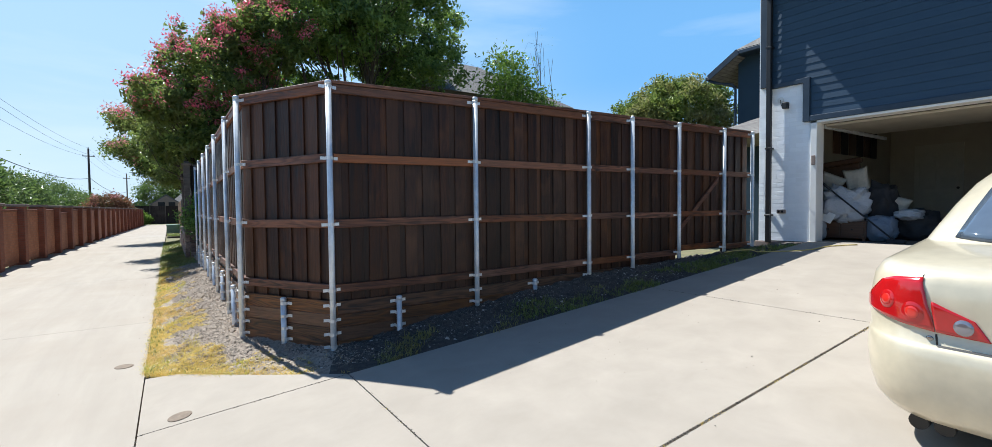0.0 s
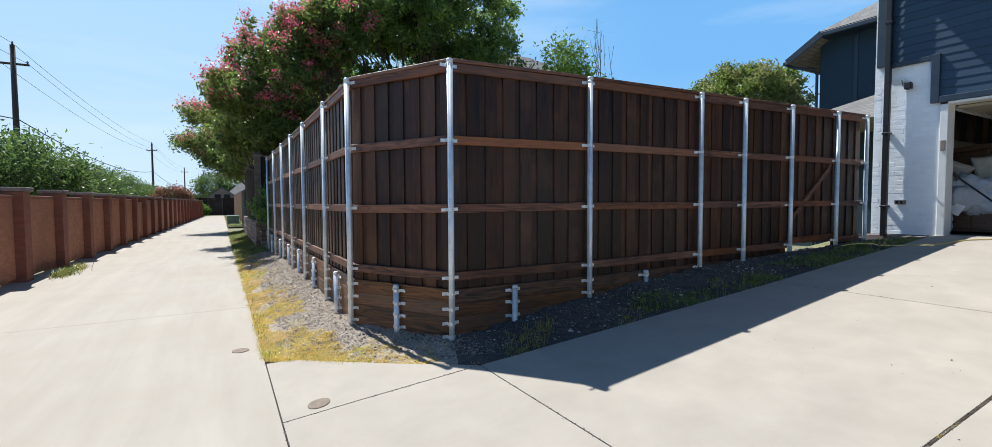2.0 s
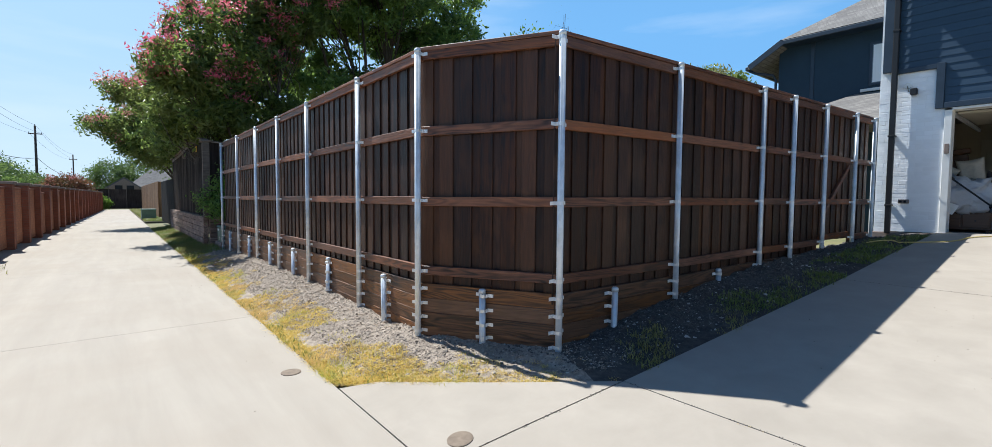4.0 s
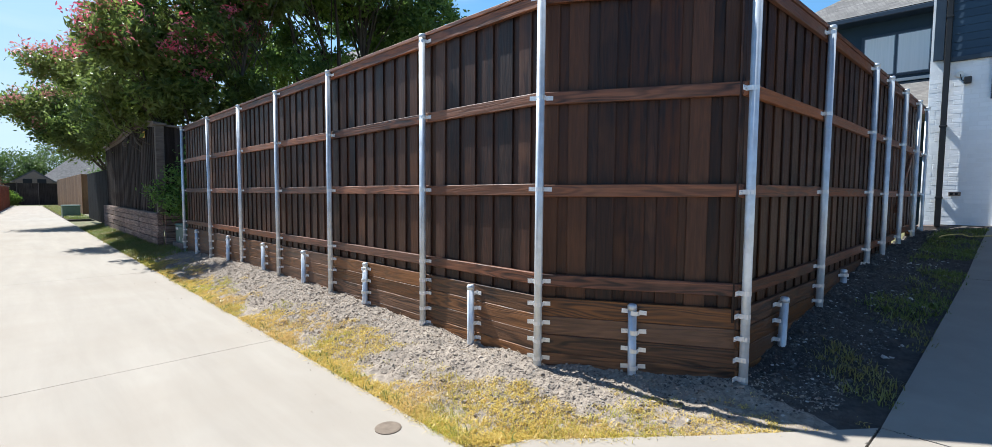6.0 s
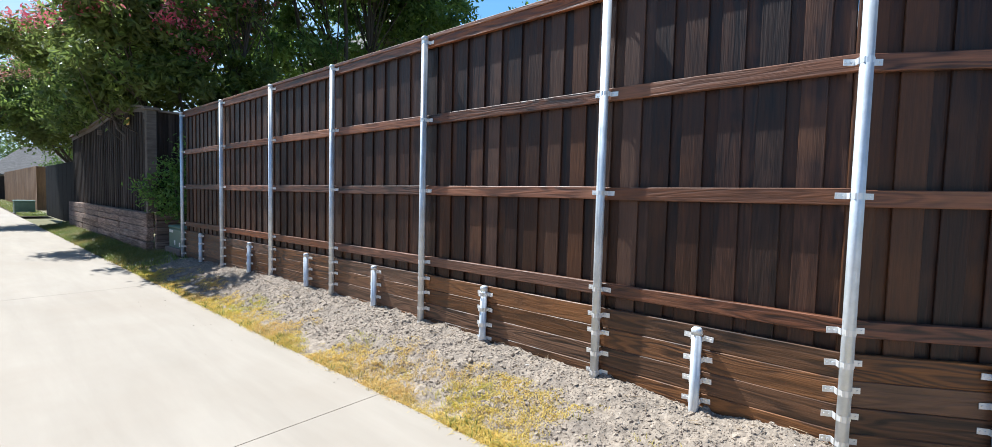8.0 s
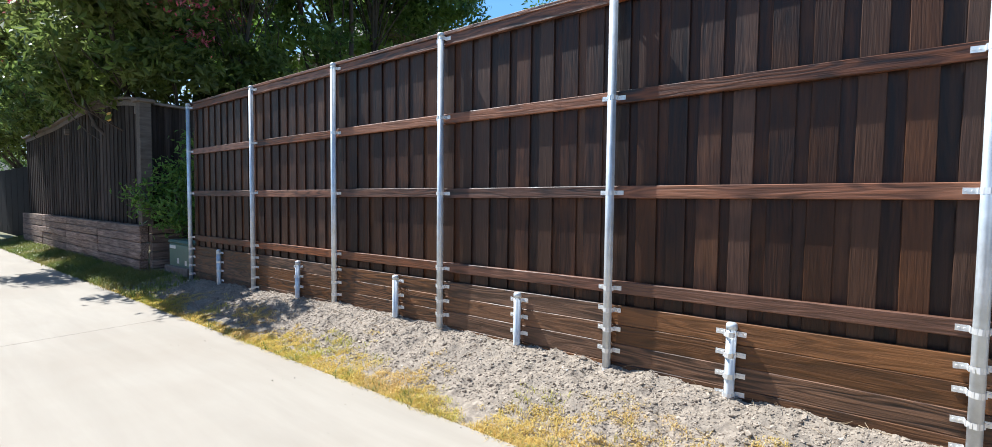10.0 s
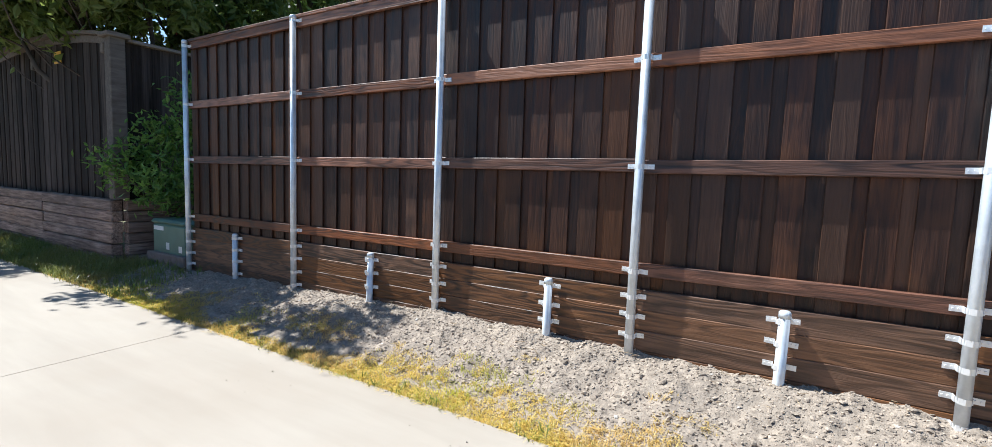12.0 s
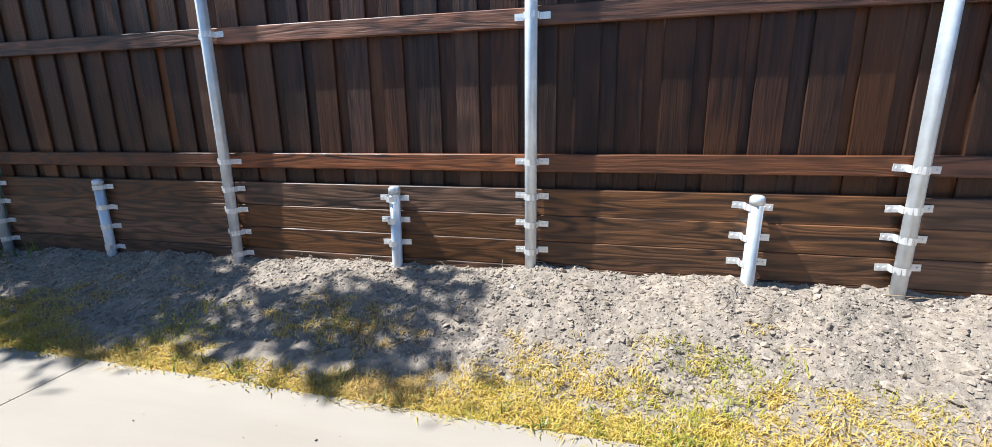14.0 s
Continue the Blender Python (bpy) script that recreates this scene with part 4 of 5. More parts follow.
tree("crape_myrtle", "crape myrtle leaning over an old plank fence", (2.0, 25.8, -0.1), 4, 0.07,
     [(0.5, 24.0, 5.2, 1.6, 1.7, 1.1), (-0.9, 23.2, 5.2, 0.9, 0.8, 0.45), (0.2, 26.0, 3.9, 0.8, 1.6, 0.55), (0.8, 26.8, 5.5, 1.7, 1.8, 1.3), (2.0, 25.5, 6.8, 1.8, 1.8, 1.5)],
     440, 75, 0.085, crape_leaf, 4, faded, 110, "crape myrtles", 0.18)
tree("shade_tree", "large dark green shade tree with several leaning stems", (6.8, 20.5, -0.1), 8, 0.12,
     [(6.0, 20.2, 9.2, 3.0, 2.6, 1.3), (9.0, 22, 10.3, 3.5, 3.2, 2.8), (10.0, 21, 8.2, 2.2, 2.3, 1.2), (5.2, 21.5, 10.4, 3.0, 2.8, 2.0), (7.8, 20.5, 11.6, 3.2, 3.0, 2.2), (4.3, 20.4, 8.6, 1.6, 1.5, 0.8),
      (4.6, 20.2, 5.6, 1.0, 1.2, 0.6), (6.4, 21.6, 7.0, 2.4, 1.4, 0.9)],
     760, 85, 0.11, oak_leaf, 8, None, 0, "", 0.21)
tree("sunlit_tree", "yellow-green tree in full sun behind fence", (6.4, 26.5, -0.1), 3, 0.06, [(4.8, 26.5, 7.6, 1.6, 1.5, 1.4), (6.6, 27.0, 7.0, 1.6, 1.4, 1.4)], 110, 60, 0.11, lime_leaf, 33, None, 0, "", 0.22)
tree("young_tree", "thin young tree with bright lime-green leaves", (12.6, 17.2, -0.1), 2, 0.05,
     [(12.4, 17.3, 7.2, 1.15, 1.1, 1.2), (13.4, 16.6, 6.1, 0.9, 0.9, 0.9), (12.3, 17.3, 5.6, 1.0, 1.0, 1.0)], 120, 60, 0.09, lime_leaf, 12)
tree("round_tree", "round clipped evergreen tree behind the fence", (20.6, 14.4, 0.0), 1, 0.16,
     [(20.6, 14.4, 5.7, 2.6, 2.6, 2.3), (19.2, 15.4, 5.2, 1.8, 1.8, 1.7)], 650, 80, 0.095, hedge_leaf, 15, None, 0, "", 0.18)
bare = tree("bare_twigs", "leafless upright twigs above young tree", (14.2, 16.3, -0.1), 3, 0.03,
            [(13.5, 16.9, 8.6, 0.5, 0.5, 1.0), (14.1, 16.4, 8.3, 0.4, 0.4, 1.0), (13.8, 16.6, 9.0, 0.4, 0.4, 0.8)], 60, 1, 0.02, lime_leaf, 31)
far_r = np.random.default_rng(21)
for i, (x, y, h, w) in enumerate(((-8.2, 29, 4.7, 2.4), (-10.5, 33, 5.0, 2.6), (-13, 42, 5.2, 3.2), (-11, 50, 5.2, 3.2), (-15, 58, 5.5, 3.6), (-12, 68, 5.6, 3.8), (-18, 48, 5.6, 3.6), (-12, 82, 4.8, 4.0),
                                  (-11, 98, 4.2, 4.0), (-21, 66, 6, 4.5), (-24, 40, 5.5, 4.0))):
    tree("tree", "green broadleaf tree behind a brick wall", (x, y, -0.1), 2, 0.12, [(x, y, h * 0.62, w, w, h * 0.36), (x + w * 0.6, y + 1, h * 0.5, w * 0.7, w * 0.7, h * 0.28), (x - w * 0.5, y - 1, h * 0.52, w * 0.6, w * 0.6, h * 0.26)],
         170, 85, 0.105, far_leaf, 40 + i, None, 0, "trees beyond the brick wall", 0.36)
tree("rusty_bush", "rust-red rounded crape myrtle behind brick wall", (-4.95, 60, -0.1), 3, 0.07, [(-4.95, 60, 2.15, 1.7, 1.7, 1.05)], 130, 60, 0.12, rusty_leaf, 60, faded, 20)
for i, (x, y, h, w) in enumerate(((-9.5, 86, 3.6, 2.4), (3.0, 108, 9.0, 4.5), (-1.6, 104, 7.6, 3.2), (9, 84, 7.0, 4.0))):
    tree("tree", "pale green tree past end of alley", (x, y, -0.1), 2, 0.14, [(x, y, h * 0.6, w, w, h * 0.38), (x + w * 0.5, y, h * 0.5, w * 0.6, w * 0.6, h * 0.3)], 150, 50, 0.2, far_leaf, 70 + i, None, 0, "trees at the alley's end", 0.45)
for i, (x, y, h) in enumerate(((-3.0, 70.3, 1.7), (-2.4, 71.2, 1.2))):
    tree("shrub", "bright yellow-green shrub at end of wall", (x, y, 0), 2, 0.03, [(x, y, h * 0.6, 0.6, 0.6, h * 0.5)], 40, 40, 0.1, lime_leaf, 80 + i, None, 0, "shrubs", 0.15)
bush = tree("bush", "leafy green bush growing between two fences", (0.95, 17.95, 0.1), 4, 0.025,
            [(0.75, 17.9, 1.5, 0.36, 0.36, 0.6), (1.05, 17.6, 2.2, 0.30, 0.3, 0.5), (0.36, 18.2, 1.6, 0.28, 0.25, 0.35), (1.2, 17.8, 1.1, 0.45, 0.4, 0.55)], 85, 45, 0.05, leafy("bush_leaves", (0.08, 0.17, 0.035), (0.22, 0.36, 0.07)), 91, None, 0, "", 0.12)
bush["category"] = "bush"

# distance: a low belt of trees along the horizon
belt = []
for ring, n, h in ((260, 900, 9), (330, 900, 12)):
    for i in range(n):
        a = 2 * math.pi * i / n
        belt.append((ring * math.cos(a), ring * math.sin(a), 0, h * (0.7 + 0.5 * noise.noise(Vector((3 * math.cos(a * 9), 3 * math.sin(a * 9), ring))))))
bm = bmesh.new()
for x, y, z, h in belt[::3]:
    bmesh.ops.create_icosphere(bm, subdivisions=1, radius=1.0, matrix=Matrix.LocRotScale((x, y, h * 0.35), Euler((x, y, 0)), (4.5, 4.5, h * 0.65)))
tagged(part("backdrop", bm, far_leaf), "distant tree line along the horizon", "backdrop", kind="structure")


# ---- utility poles and wires ----
pole_wood = surface("creosote_pole", (0.06, 0.042, 0.032), (0.12, 0.09, 0.07), 4.0, 0.9, (6, 6, 0.5), 0.4)
wire_mat = plain("black_cable", (0.015, 0.015, 0.017), 0.6)


def utility_pole(x, y, h):
    ob = empty("utility_pole", pose(x, y, -0.1), "dark wooden utility pole carrying cables", "utility pole", "utility poles")
    part("shaft", tube(bmesh.new(), [(0, 0, 0), (0, 0, h * 0.5), (0, 0, h)], [0.17, 0.15, 0.12], 12), pole_wood, ob, smooth=True)
    part("crossarm", boxed(-0.7, 0.7, -0.05, 0.05, h - 1.15, h - 1.03, 0.01), pole_wood, ob)
    for dx in (-0.62, 0.62):
        part("insulator", tube(bmesh.new(), [(dx, 0, h - 1.03), (dx, 0, h - 0.95), (dx, 0, h - 0.86)], [0.03, 0.06, 0.03], 8), cap_stone, ob)
    part("insulator", tube(bmesh.new(), [(0, 0, h), (0, 0, h + 0.1), (0, 0, h + 0.2)], [0.03, 0.06, 0.03], 8), cap_stone, ob)
    return ob


POLES = [(-10.9, 39.2, 11.0), (-9.6, 91.5, 11.0), (-8.6, 150, 11.0), (-12.1, -12, 11.0)]
for p in POLES:
    utility_pole(*p)
for a, b in ((POLES[3], POLES[0]), (POLES[0], POLES[1]), (POLES[1], POLES[2])):
    for dx, dz, sag, r in ((0, 0.1, 0.7, 0.012), (-0.62, -1.0, 0.8, 0.012), (0.62, -1.0, 0.8, 0.012), (0.1, -4.3, 1.1, 0.032)):
        pts = [(a[0] + (b[0] - a[0]) * t + dx, a[1] + (b[1] - a[1]) * t, a[2] - 0.1 + dz - sag * 4 * t * (1 - t)) for t in np.linspace(0, 1, 15)]
        tagged(part("cable", tube(bmesh.new(), pts, r, 5), wire_mat), "thin black overhead cable between wooden poles", "cable", "overhead cables")


# ---- the garage ----
GM = pose(-0.1, 0, -0.11)
garage = empty("garage", GM, "two-storey garage in white painted brick and navy siding", "garage")
FX = 9.1
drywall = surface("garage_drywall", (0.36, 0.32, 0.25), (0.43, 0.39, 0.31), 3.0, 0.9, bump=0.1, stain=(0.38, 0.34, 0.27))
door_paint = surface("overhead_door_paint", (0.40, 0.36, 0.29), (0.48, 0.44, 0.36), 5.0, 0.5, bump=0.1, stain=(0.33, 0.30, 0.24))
dull_paint = surface("dull_door_paint", (0.38, 0.36, 0.30), (0.45, 0.43, 0.36), 4.0, 0.6, bump=0.1)
part("front_wall", boxed(FX + 0.02, FX + 0.22, 3.68, 4.55, 0.6, 6.1), white_paint, garage)
part("front_wall", boxed(FX + 0.02, FX + 0.22, -1.35, 3.68, 3.22, 6.1), white_paint, garage)
part("front_wall", boxed(FX + 0.02, FX + 0.22, -3.7, -1.35, 0.6, 6.1), white_paint, garage)
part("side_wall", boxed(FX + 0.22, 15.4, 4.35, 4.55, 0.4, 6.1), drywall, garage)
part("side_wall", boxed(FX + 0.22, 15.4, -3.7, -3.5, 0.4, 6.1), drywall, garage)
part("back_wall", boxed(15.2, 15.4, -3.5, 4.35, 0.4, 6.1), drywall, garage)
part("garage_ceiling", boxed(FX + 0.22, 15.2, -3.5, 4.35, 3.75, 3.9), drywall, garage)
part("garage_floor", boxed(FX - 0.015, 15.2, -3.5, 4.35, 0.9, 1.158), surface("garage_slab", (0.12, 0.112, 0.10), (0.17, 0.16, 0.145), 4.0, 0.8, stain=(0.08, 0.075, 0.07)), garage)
# roof and fascia stay out of view; the overhang is added to shade the siding
part("roof", prism(bmesh.new(), [(FX - 0.62, 4.62), (15.6, 4.62), (15.6, -4.1), (FX - 0.62, -4.1)], lambda x, y: 6.05, 0.2), shingle, garage)
part("fascia", boxed(FX - 0.66, FX - 0.621, -4.1, 4.62, 5.86, 6.08), navy_trim, garage)
# stone footing under the brick
part("footing", boxed(FX - 0.05, FX + 0.02, 3.72, 4.60, 0.8, 1.14, 0.012), cap_stone, garage)
# painted bricks of the pier
wall_face = part("brick_face", boxed(FX + 0.006, FX + 0.02, 3.68, 4.55, 1.14, 3.92), white_paint, garage)
part("brick_face", boxed(FX + 0.006, FX + 0.02, 4.518, 4.55, 3.92, 6.0), white_paint, garage)
BR = {}
for w in (0.198, 0.094):
    BR[w] = mesh_of(boxed(FX + 0.0042, FX + 0.0075, 0, w, 0, 0.066, bevel=0.0016), "brick")
    BR[w].materials.append(white_paint)
row = 0
z = 1.15
while z < 3.84:
    lo, par = 3.69, wall_face
    y = 4.545
    first = True
    while y > lo + 0.05:
        w = 0.094 if (first and row % 2) or y - 0.198 < lo else 0.198
        b = part("brick", BR[w], None, par)
        b.location = (rng.uniform(-0.0015, 0.0015), y - w, z)
        y -= w + 0.01
        first = False
    z += 0.075
    row += 1
# lap siding, one board at a time
z = 3.30
k = 0
while z < 5.86:
    left = 4.38 if z > 3.93 else 3.70
    bm = bmesh.new()
    box(bm, 0, 0.012, -3.6, left, 0, 0.150)
    for v in bm.verts:
        v.co.x += -0.010 * (0.150 - v.co.z) / 0.150 + FX - 0.002
    ob = part("siding_board", bm, navy, garage)
    ob.location = (0, 0, z)
    z += 0.128
    k += 1
part("trim", boxed(FX - 0.045, FX + 0.006, 4.385, 4.515, 3.93, 5.88, 0.004), navy_trim, garage)
part("trim", boxed(FX - 0.045, FX + 0.006, 3.80, 4.385, 3.88, 3.955, 0.004), navy_trim, garage)
part("trim", boxed(FX - 0.05, FX + 0.006, 3.695, 3.80, 3.215, 3.965, 0.004), navy_trim, garage)
part("trim", boxed(FX - 0.048, FX + 0.006, -1.4, 3.695, 3.215, 3.305, 0.004), navy_trim, garage)
part("jamb", boxed(FX - 0.03, FX + 0.24, 3.585, 3.68, 1.16, 3.215, 0.005), white_trim, garage)
part("jamb", boxed(FX - 0.03, FX + 0.24, -1.35, -1.26, 1.16, 3.215, 0.005), white_trim, garage)
part("head_trim", boxed(FX - 0.03, FX + 0.24, -1.35, 3.68, 3.175, 3.2145, 0.004), white_trim, garage)

spout = empty("downspout", GM, "black square metal downspout on a brick corner", "downspout")
part("pipe", boxed(FX - 0.125, FX - 0.05, 4.295, 4.375, 1.12, 5.9, 0.01), black_metal, spout)
for z in (1.6, 2.8, 4.6):
    part("strap", boxed(FX - 0.13, FX - 0.0, 4.285, 4.385, z, z + 0.03, 0.003), black_metal, spout)
lamp = empty("wall_lamp", GM, "small black outdoor lamp on white brick", "wall lamp")
part("mount", tube(bmesh.new(), [(FX - 0.03, 4.17, 3.66), (FX + 0.0, 4.17, 3.66)], 0.05, 12), white_trim, lamp)
part("cable", tube(bmesh.new(), [(FX - 0.03, 4.17, 3.66), (FX - 0.04, 4.15, 3.56), (FX - 0.03, 4.08, 3.52)], 0.006, 6), black_metal, lamp)
part("shade", boxed(FX - 0.10, FX - 0.004, 4.03, 4.12, 3.49, 3.60, 0.01), black_metal, lamp)
outlet = empty("outlet_box", GM, "grey weatherproof outlet box on white brick", "outlet")
part("plate", boxed(FX - 0.03, FX - 0.002, 4.07, 4.22, 1.645, 1.715, 0.006), cap_stone, outlet)
for y in (4.105, 4.165):
    part("cover", boxed(FX - 0.038, FX - 0.029, y, y + 0.035, 1.66, 1.70, 0.003), black_metal, outlet)
switch = part("keypad", boxed(-0.02, 0.0, -0.03, 0.03, -0.08, 0.08, 0.006), cap_stone)
switch.matrix_world = GM @ pose(FX - 0.03, 3.63, 2.55)
tagged(switch, "small grey keypad on the white garage jamb", "keypad")

# open overhead door, rolled back under the ceiling
over = empty("garage_door", GM, "raised white sectional garage door hanging open inside", "garage door")
for i in range(4):
    x0 = FX + 0.25 + 0.54 * i
    bm = boxed(x0, x0 + 0.53, -1.24, 3.56, 3.13 + 0.012 * i, 3.17 + 0.012 * i, 0.006)
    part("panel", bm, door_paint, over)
for y in (-1.28, 3.60):
    part("track", boxed(FX + 0.3, 12.3, y - 0.02, y + 0.02, 3.11, 3.17), galv, over)
back_door = empty("inner_door", GM, "closed pale panel door in garage back wall", "door")
part("leaf", boxed(15.14, 15.196, 2.98, 3.86, 1.16, 3.2, 0.004), dull_paint, back_door)
for z0, z1 in ((1.4, 2.0), (2.15, 3.0)):
    for y0 in (3.08, 3.46):
        part("door_panel", boxed(15.125, 15.142, y0, y0 + 0.3, z0, z1, 0.006), dull_paint, back_door)
part("knob", tube(bmesh.new(), [(15.14, 3.05, 2.15), (15.10, 3.05, 2.15), (15.07, 3.05, 2.15)], [0.012, 0.02, 0.03], 10), black_metal, back_door)


def soft(name, label, category, m, size, material, seed, lump=0.18, sub=4):
    """A crumpled soft thing: a pillow or a filled bag."""
    bm = bmesh.new()
    bmesh.ops.create_icosphere(bm, subdivisions=sub, radius=1.0)
    for v in bm.verts:
        n = v.co.normalized()
        k = 1 + lump * noise.noise(n * 2.1 + Vector((seed, 0, 0))) + lump * 0.6 * noise.noise(n * 5.3 + Vector((0, seed, 0)))
        k += 0.55 * lump * abs(noise.noise(n * 7.1 + Vector((seed, seed, 0)))) - 0.3 * lump * abs(noise.noise(n * 15 + Vector((0, seed, 3))))
        v.co = Vector([math.copysign(abs(c) ** 0.75, c) for c in n]) * k
        v.co = Vector((v.co.x * size[0], v.co.y * size[1], v.co.z * size[2]))
    ob = part(name, bm, material, smooth=True)
    ob.matrix_world = m
    return tagged(ob, label, category)


def pillow(label, m, size, material, seed):
    """A stuffed pillow: square outline with pinched corners, fullest in the middle, creased."""
    bm = bmesh.new()
    n = 18
    sheets = []
    for side in (1, -1):
        rows = []
        for i in range(n + 1):
            u = -1 + 2 * i / n
            row = []
            for j in range(n + 1):
                v = -1 + 2 * j / n
                full = ((1 - u ** 4) * (1 - v ** 4)) ** 0.5
                pinch = 1 - 0.10 * (1 - u * u) * v ** 4, 1 - 0.10 * (1 - v * v) * u ** 4
                crease = 1 + 0.22 * noise.noise(Vector((u * 2, v * 2, seed))) + 0.10 * noise.noise(Vector((u * 6, v * 6, seed)))
                row.append(bm.verts.new((side * size[0] * full * crease, u * size[1] * pinch[1], v * size[2] * pinch[0])))
            rows.append(row)
        sheets.append(rows)
        for i in range(n):
            for j in range(n):
                q = (rows[i][j], rows[i + 1][j], rows[i + 1][j + 1], rows[i][j + 1])
                bm.faces.new(q if side > 0 else q[::-1])
    bmesh.ops.remove_doubles(bm, verts=list(bm.verts), dist=1e-5)
    ob = part("pillow", bm, material, smooth=True)
    ob.matrix_world = m
    return tagged(ob, label, "pillow")


cloth_white = surface("white_plastic_bag", (0.36, 0.38, 0.42), (0.46, 0.475, 0.51), 5.0, 0.45, bump=0.7, bump_scale=9.0, distance=0.05)
cloth_cream = surface("cream_fabric", (0.40, 0.37, 0.32), (0.50, 0.46, 0.40), 20.0, 0.9, bump=0.3)
cloth_blue = surface("blue_grey_bag", (0.12, 0.16, 0.22), (0.18, 0.22, 0.28), 6.0, 0.6, bump=0.6, bump_scale=9.0, distance=0.04)
cloth_dark = surface("dark_fabric", (0.02, 0.02, 0.025), (0.045, 0.043, 0.045), 8.0, 0.85, bump=0.5)
furniture = surface("dark_walnut_furniture", (0.06, 0.03, 0.018), (0.12, 0.06, 0.035), 3.0, 0.4, (12, 1, 12), 0.2)
dresser = empty("dresser", pose(10.2, 3.5, 1.048), "low dark walnut dresser in an open garage", "dresser")
part("body", boxed(-0.42, 0.45, -0.36, 0.38, 0.04, 0.35, 0.012), furniture, dresser)
for y0 in (-0.34, 0.02):
    drawer = part("drawer", boxed(-0.445, -0.421, y0, y0 + 0.33, 0.08, 0.31, 0.006), furniture, dresser)
    part("knob", tube(bmesh.new(), [(-0.445, y0 + 0.165, 0.2), (-0.475, y0 + 0.165, 0.2)], [0.008, 0.014], 8), black_metal, drawer)
for x0, y0 in ((-0.38, -0.32), (-0.38, 0.34), (0.41, -0.32), (0.41, 0.34)):
    part("foot", boxed(x0 - 0.02, x0 + 0.02, y0 - 0.02, y0 + 0.02, 0, 0.05), furniture, dresser)
head = empty("headboard", pose(10.72, 3.82, 1.05) @ pose(0, 0, 0, -6, 5, 0), "dark wooden bed headboard leaning in a pile", "headboard")
part("panel", boxed(-0.03, 0.03, -0.38, 0.40, 0.05, 1.40, 0.02), furniture, head)
part("top_rail", boxed(-0.05, 0.05, -0.42, 0.44, 1.40, 1.50, 0.02), furniture, head)
soft("rubbish_bag", "stuffed white plastic bag on a dresser", "bag", pose(9.98, 3.52, 1.66, 0, 0, 20), (0.30, 0.33, 0.30), cloth_white, 2, 0.42)
soft("rubbish_bag", "slumped white plastic bag against a wall", "bag", pose(9.68, 3.94, 1.42, 0, 0, 20), (0.19, 0.2, 0.40), cloth_white, 6, 0.35)
pillow("upright cream bed pillow in a pile", pose(10.42, 3.47, 2.02, 0, -10, 8) @ pose(0, 0, 0, -9), (0.09, 0.19, 0.34), cloth_cream, 9)
pillow("white pillow leaning against dark headboard", pose(10.3, 3.86, 2.08, 0, -25, 8) @ pose(0, 0, 0, 28), (0.09, 0.2, 0.19), cloth_cream, 12)
soft("fabric_roll", "dark folded fabric roll among household goods", "bundle", pose(10.55, 3.17, 1.55), (0.3, 0.24, 0.50), cloth_dark, 17, 0.25)
soft("duffel_bag", "black duffel bag of household goods", "bundle", pose(10.75, 2.72, 1.30), (0.35, 0.32, 0.28), cloth_dark, 27, 0.25)
pillow("beige cushion lying on dark bundle", pose(10.62, 2.98, 1.68, 20, -25, 10), (0.09, 0.21, 0.15), cloth_cream, 14)
soft("rubbish_bag", "grey-blue filled bag on garage floor", "bag", pose(10.0, 2.98, 1.26), (0.22, 0.21, 0.22), cloth_blue, 21, 0.2)
soft("blanket", "folded pale blanket in a heap", "blanket", pose(10.4, 2.72, 1.50), (0.22, 0.18, 0.09), cloth_white, 25, 0.25)
paper = part("paper_sheet", boxed(-0.002, 0.002, -0.11, 0.11, -0.09, 0.09), white_trim)
paper.matrix_world = pose(9.60, 3.66, 1.47, 25, 12, 0)
tagged(paper, "sheet of white paper hanging from a bag", "paper")
broom = empty("broom", pose(0, 0, 0), "black-handled push broom leaning on bags", "broom")
part("handle", tube(bmesh.new(), [(9.58, 3.68, 2.02), (9.60, 2.72, 1.11)], 0.014, 8), black_metal, broom)
part("head", boxed(9.55, 9.64, 2.55, 2.80, 1.05, 1.11, 0.01), cloth_dark, broom)
part("grip", tube(bmesh.new(), [(9.58, 3.60, 1.95), (9.53, 3.66, 2.02), (9.55, 3.72, 2.08)], 0.022, 8), cloth_dark, broom)
for i in range(6):
    mat_ob = part("hanging_mat", boxed(-0.17, 0.17, -0.03, 0.0, -0.62, 0, 0.01), cloth_dark if i % 2 else furniture)
    mat_ob.matrix_world = GM @ pose(11.9 + 0.42 * i, 4.345, 3.5)
    tagged(mat_ob, "mat hung from a garage side wall", "mat", "mats on the garage wall")

hose = empty("garden_hose", pose(0, 0, 0), "thin yellow garden hose lying across concrete", "hose")
pts = []
for t in np.linspace(0, 1, 26):
    x, y = 7.35 + 1.5 * t, 4.25 - 1.35 * t + 0.12 * math.sin(t * 9)
    pts.append((x, y, max(ramp_z(x), 0) + 0.012 + (0.04 if y > 3.98 else 0)))
part("tube", tube(bmesh.new(), pts, 0.009, 6), plain("yellow_rubber", (0.6, 0.47, 0.16), 0.6), hose, smooth=True)

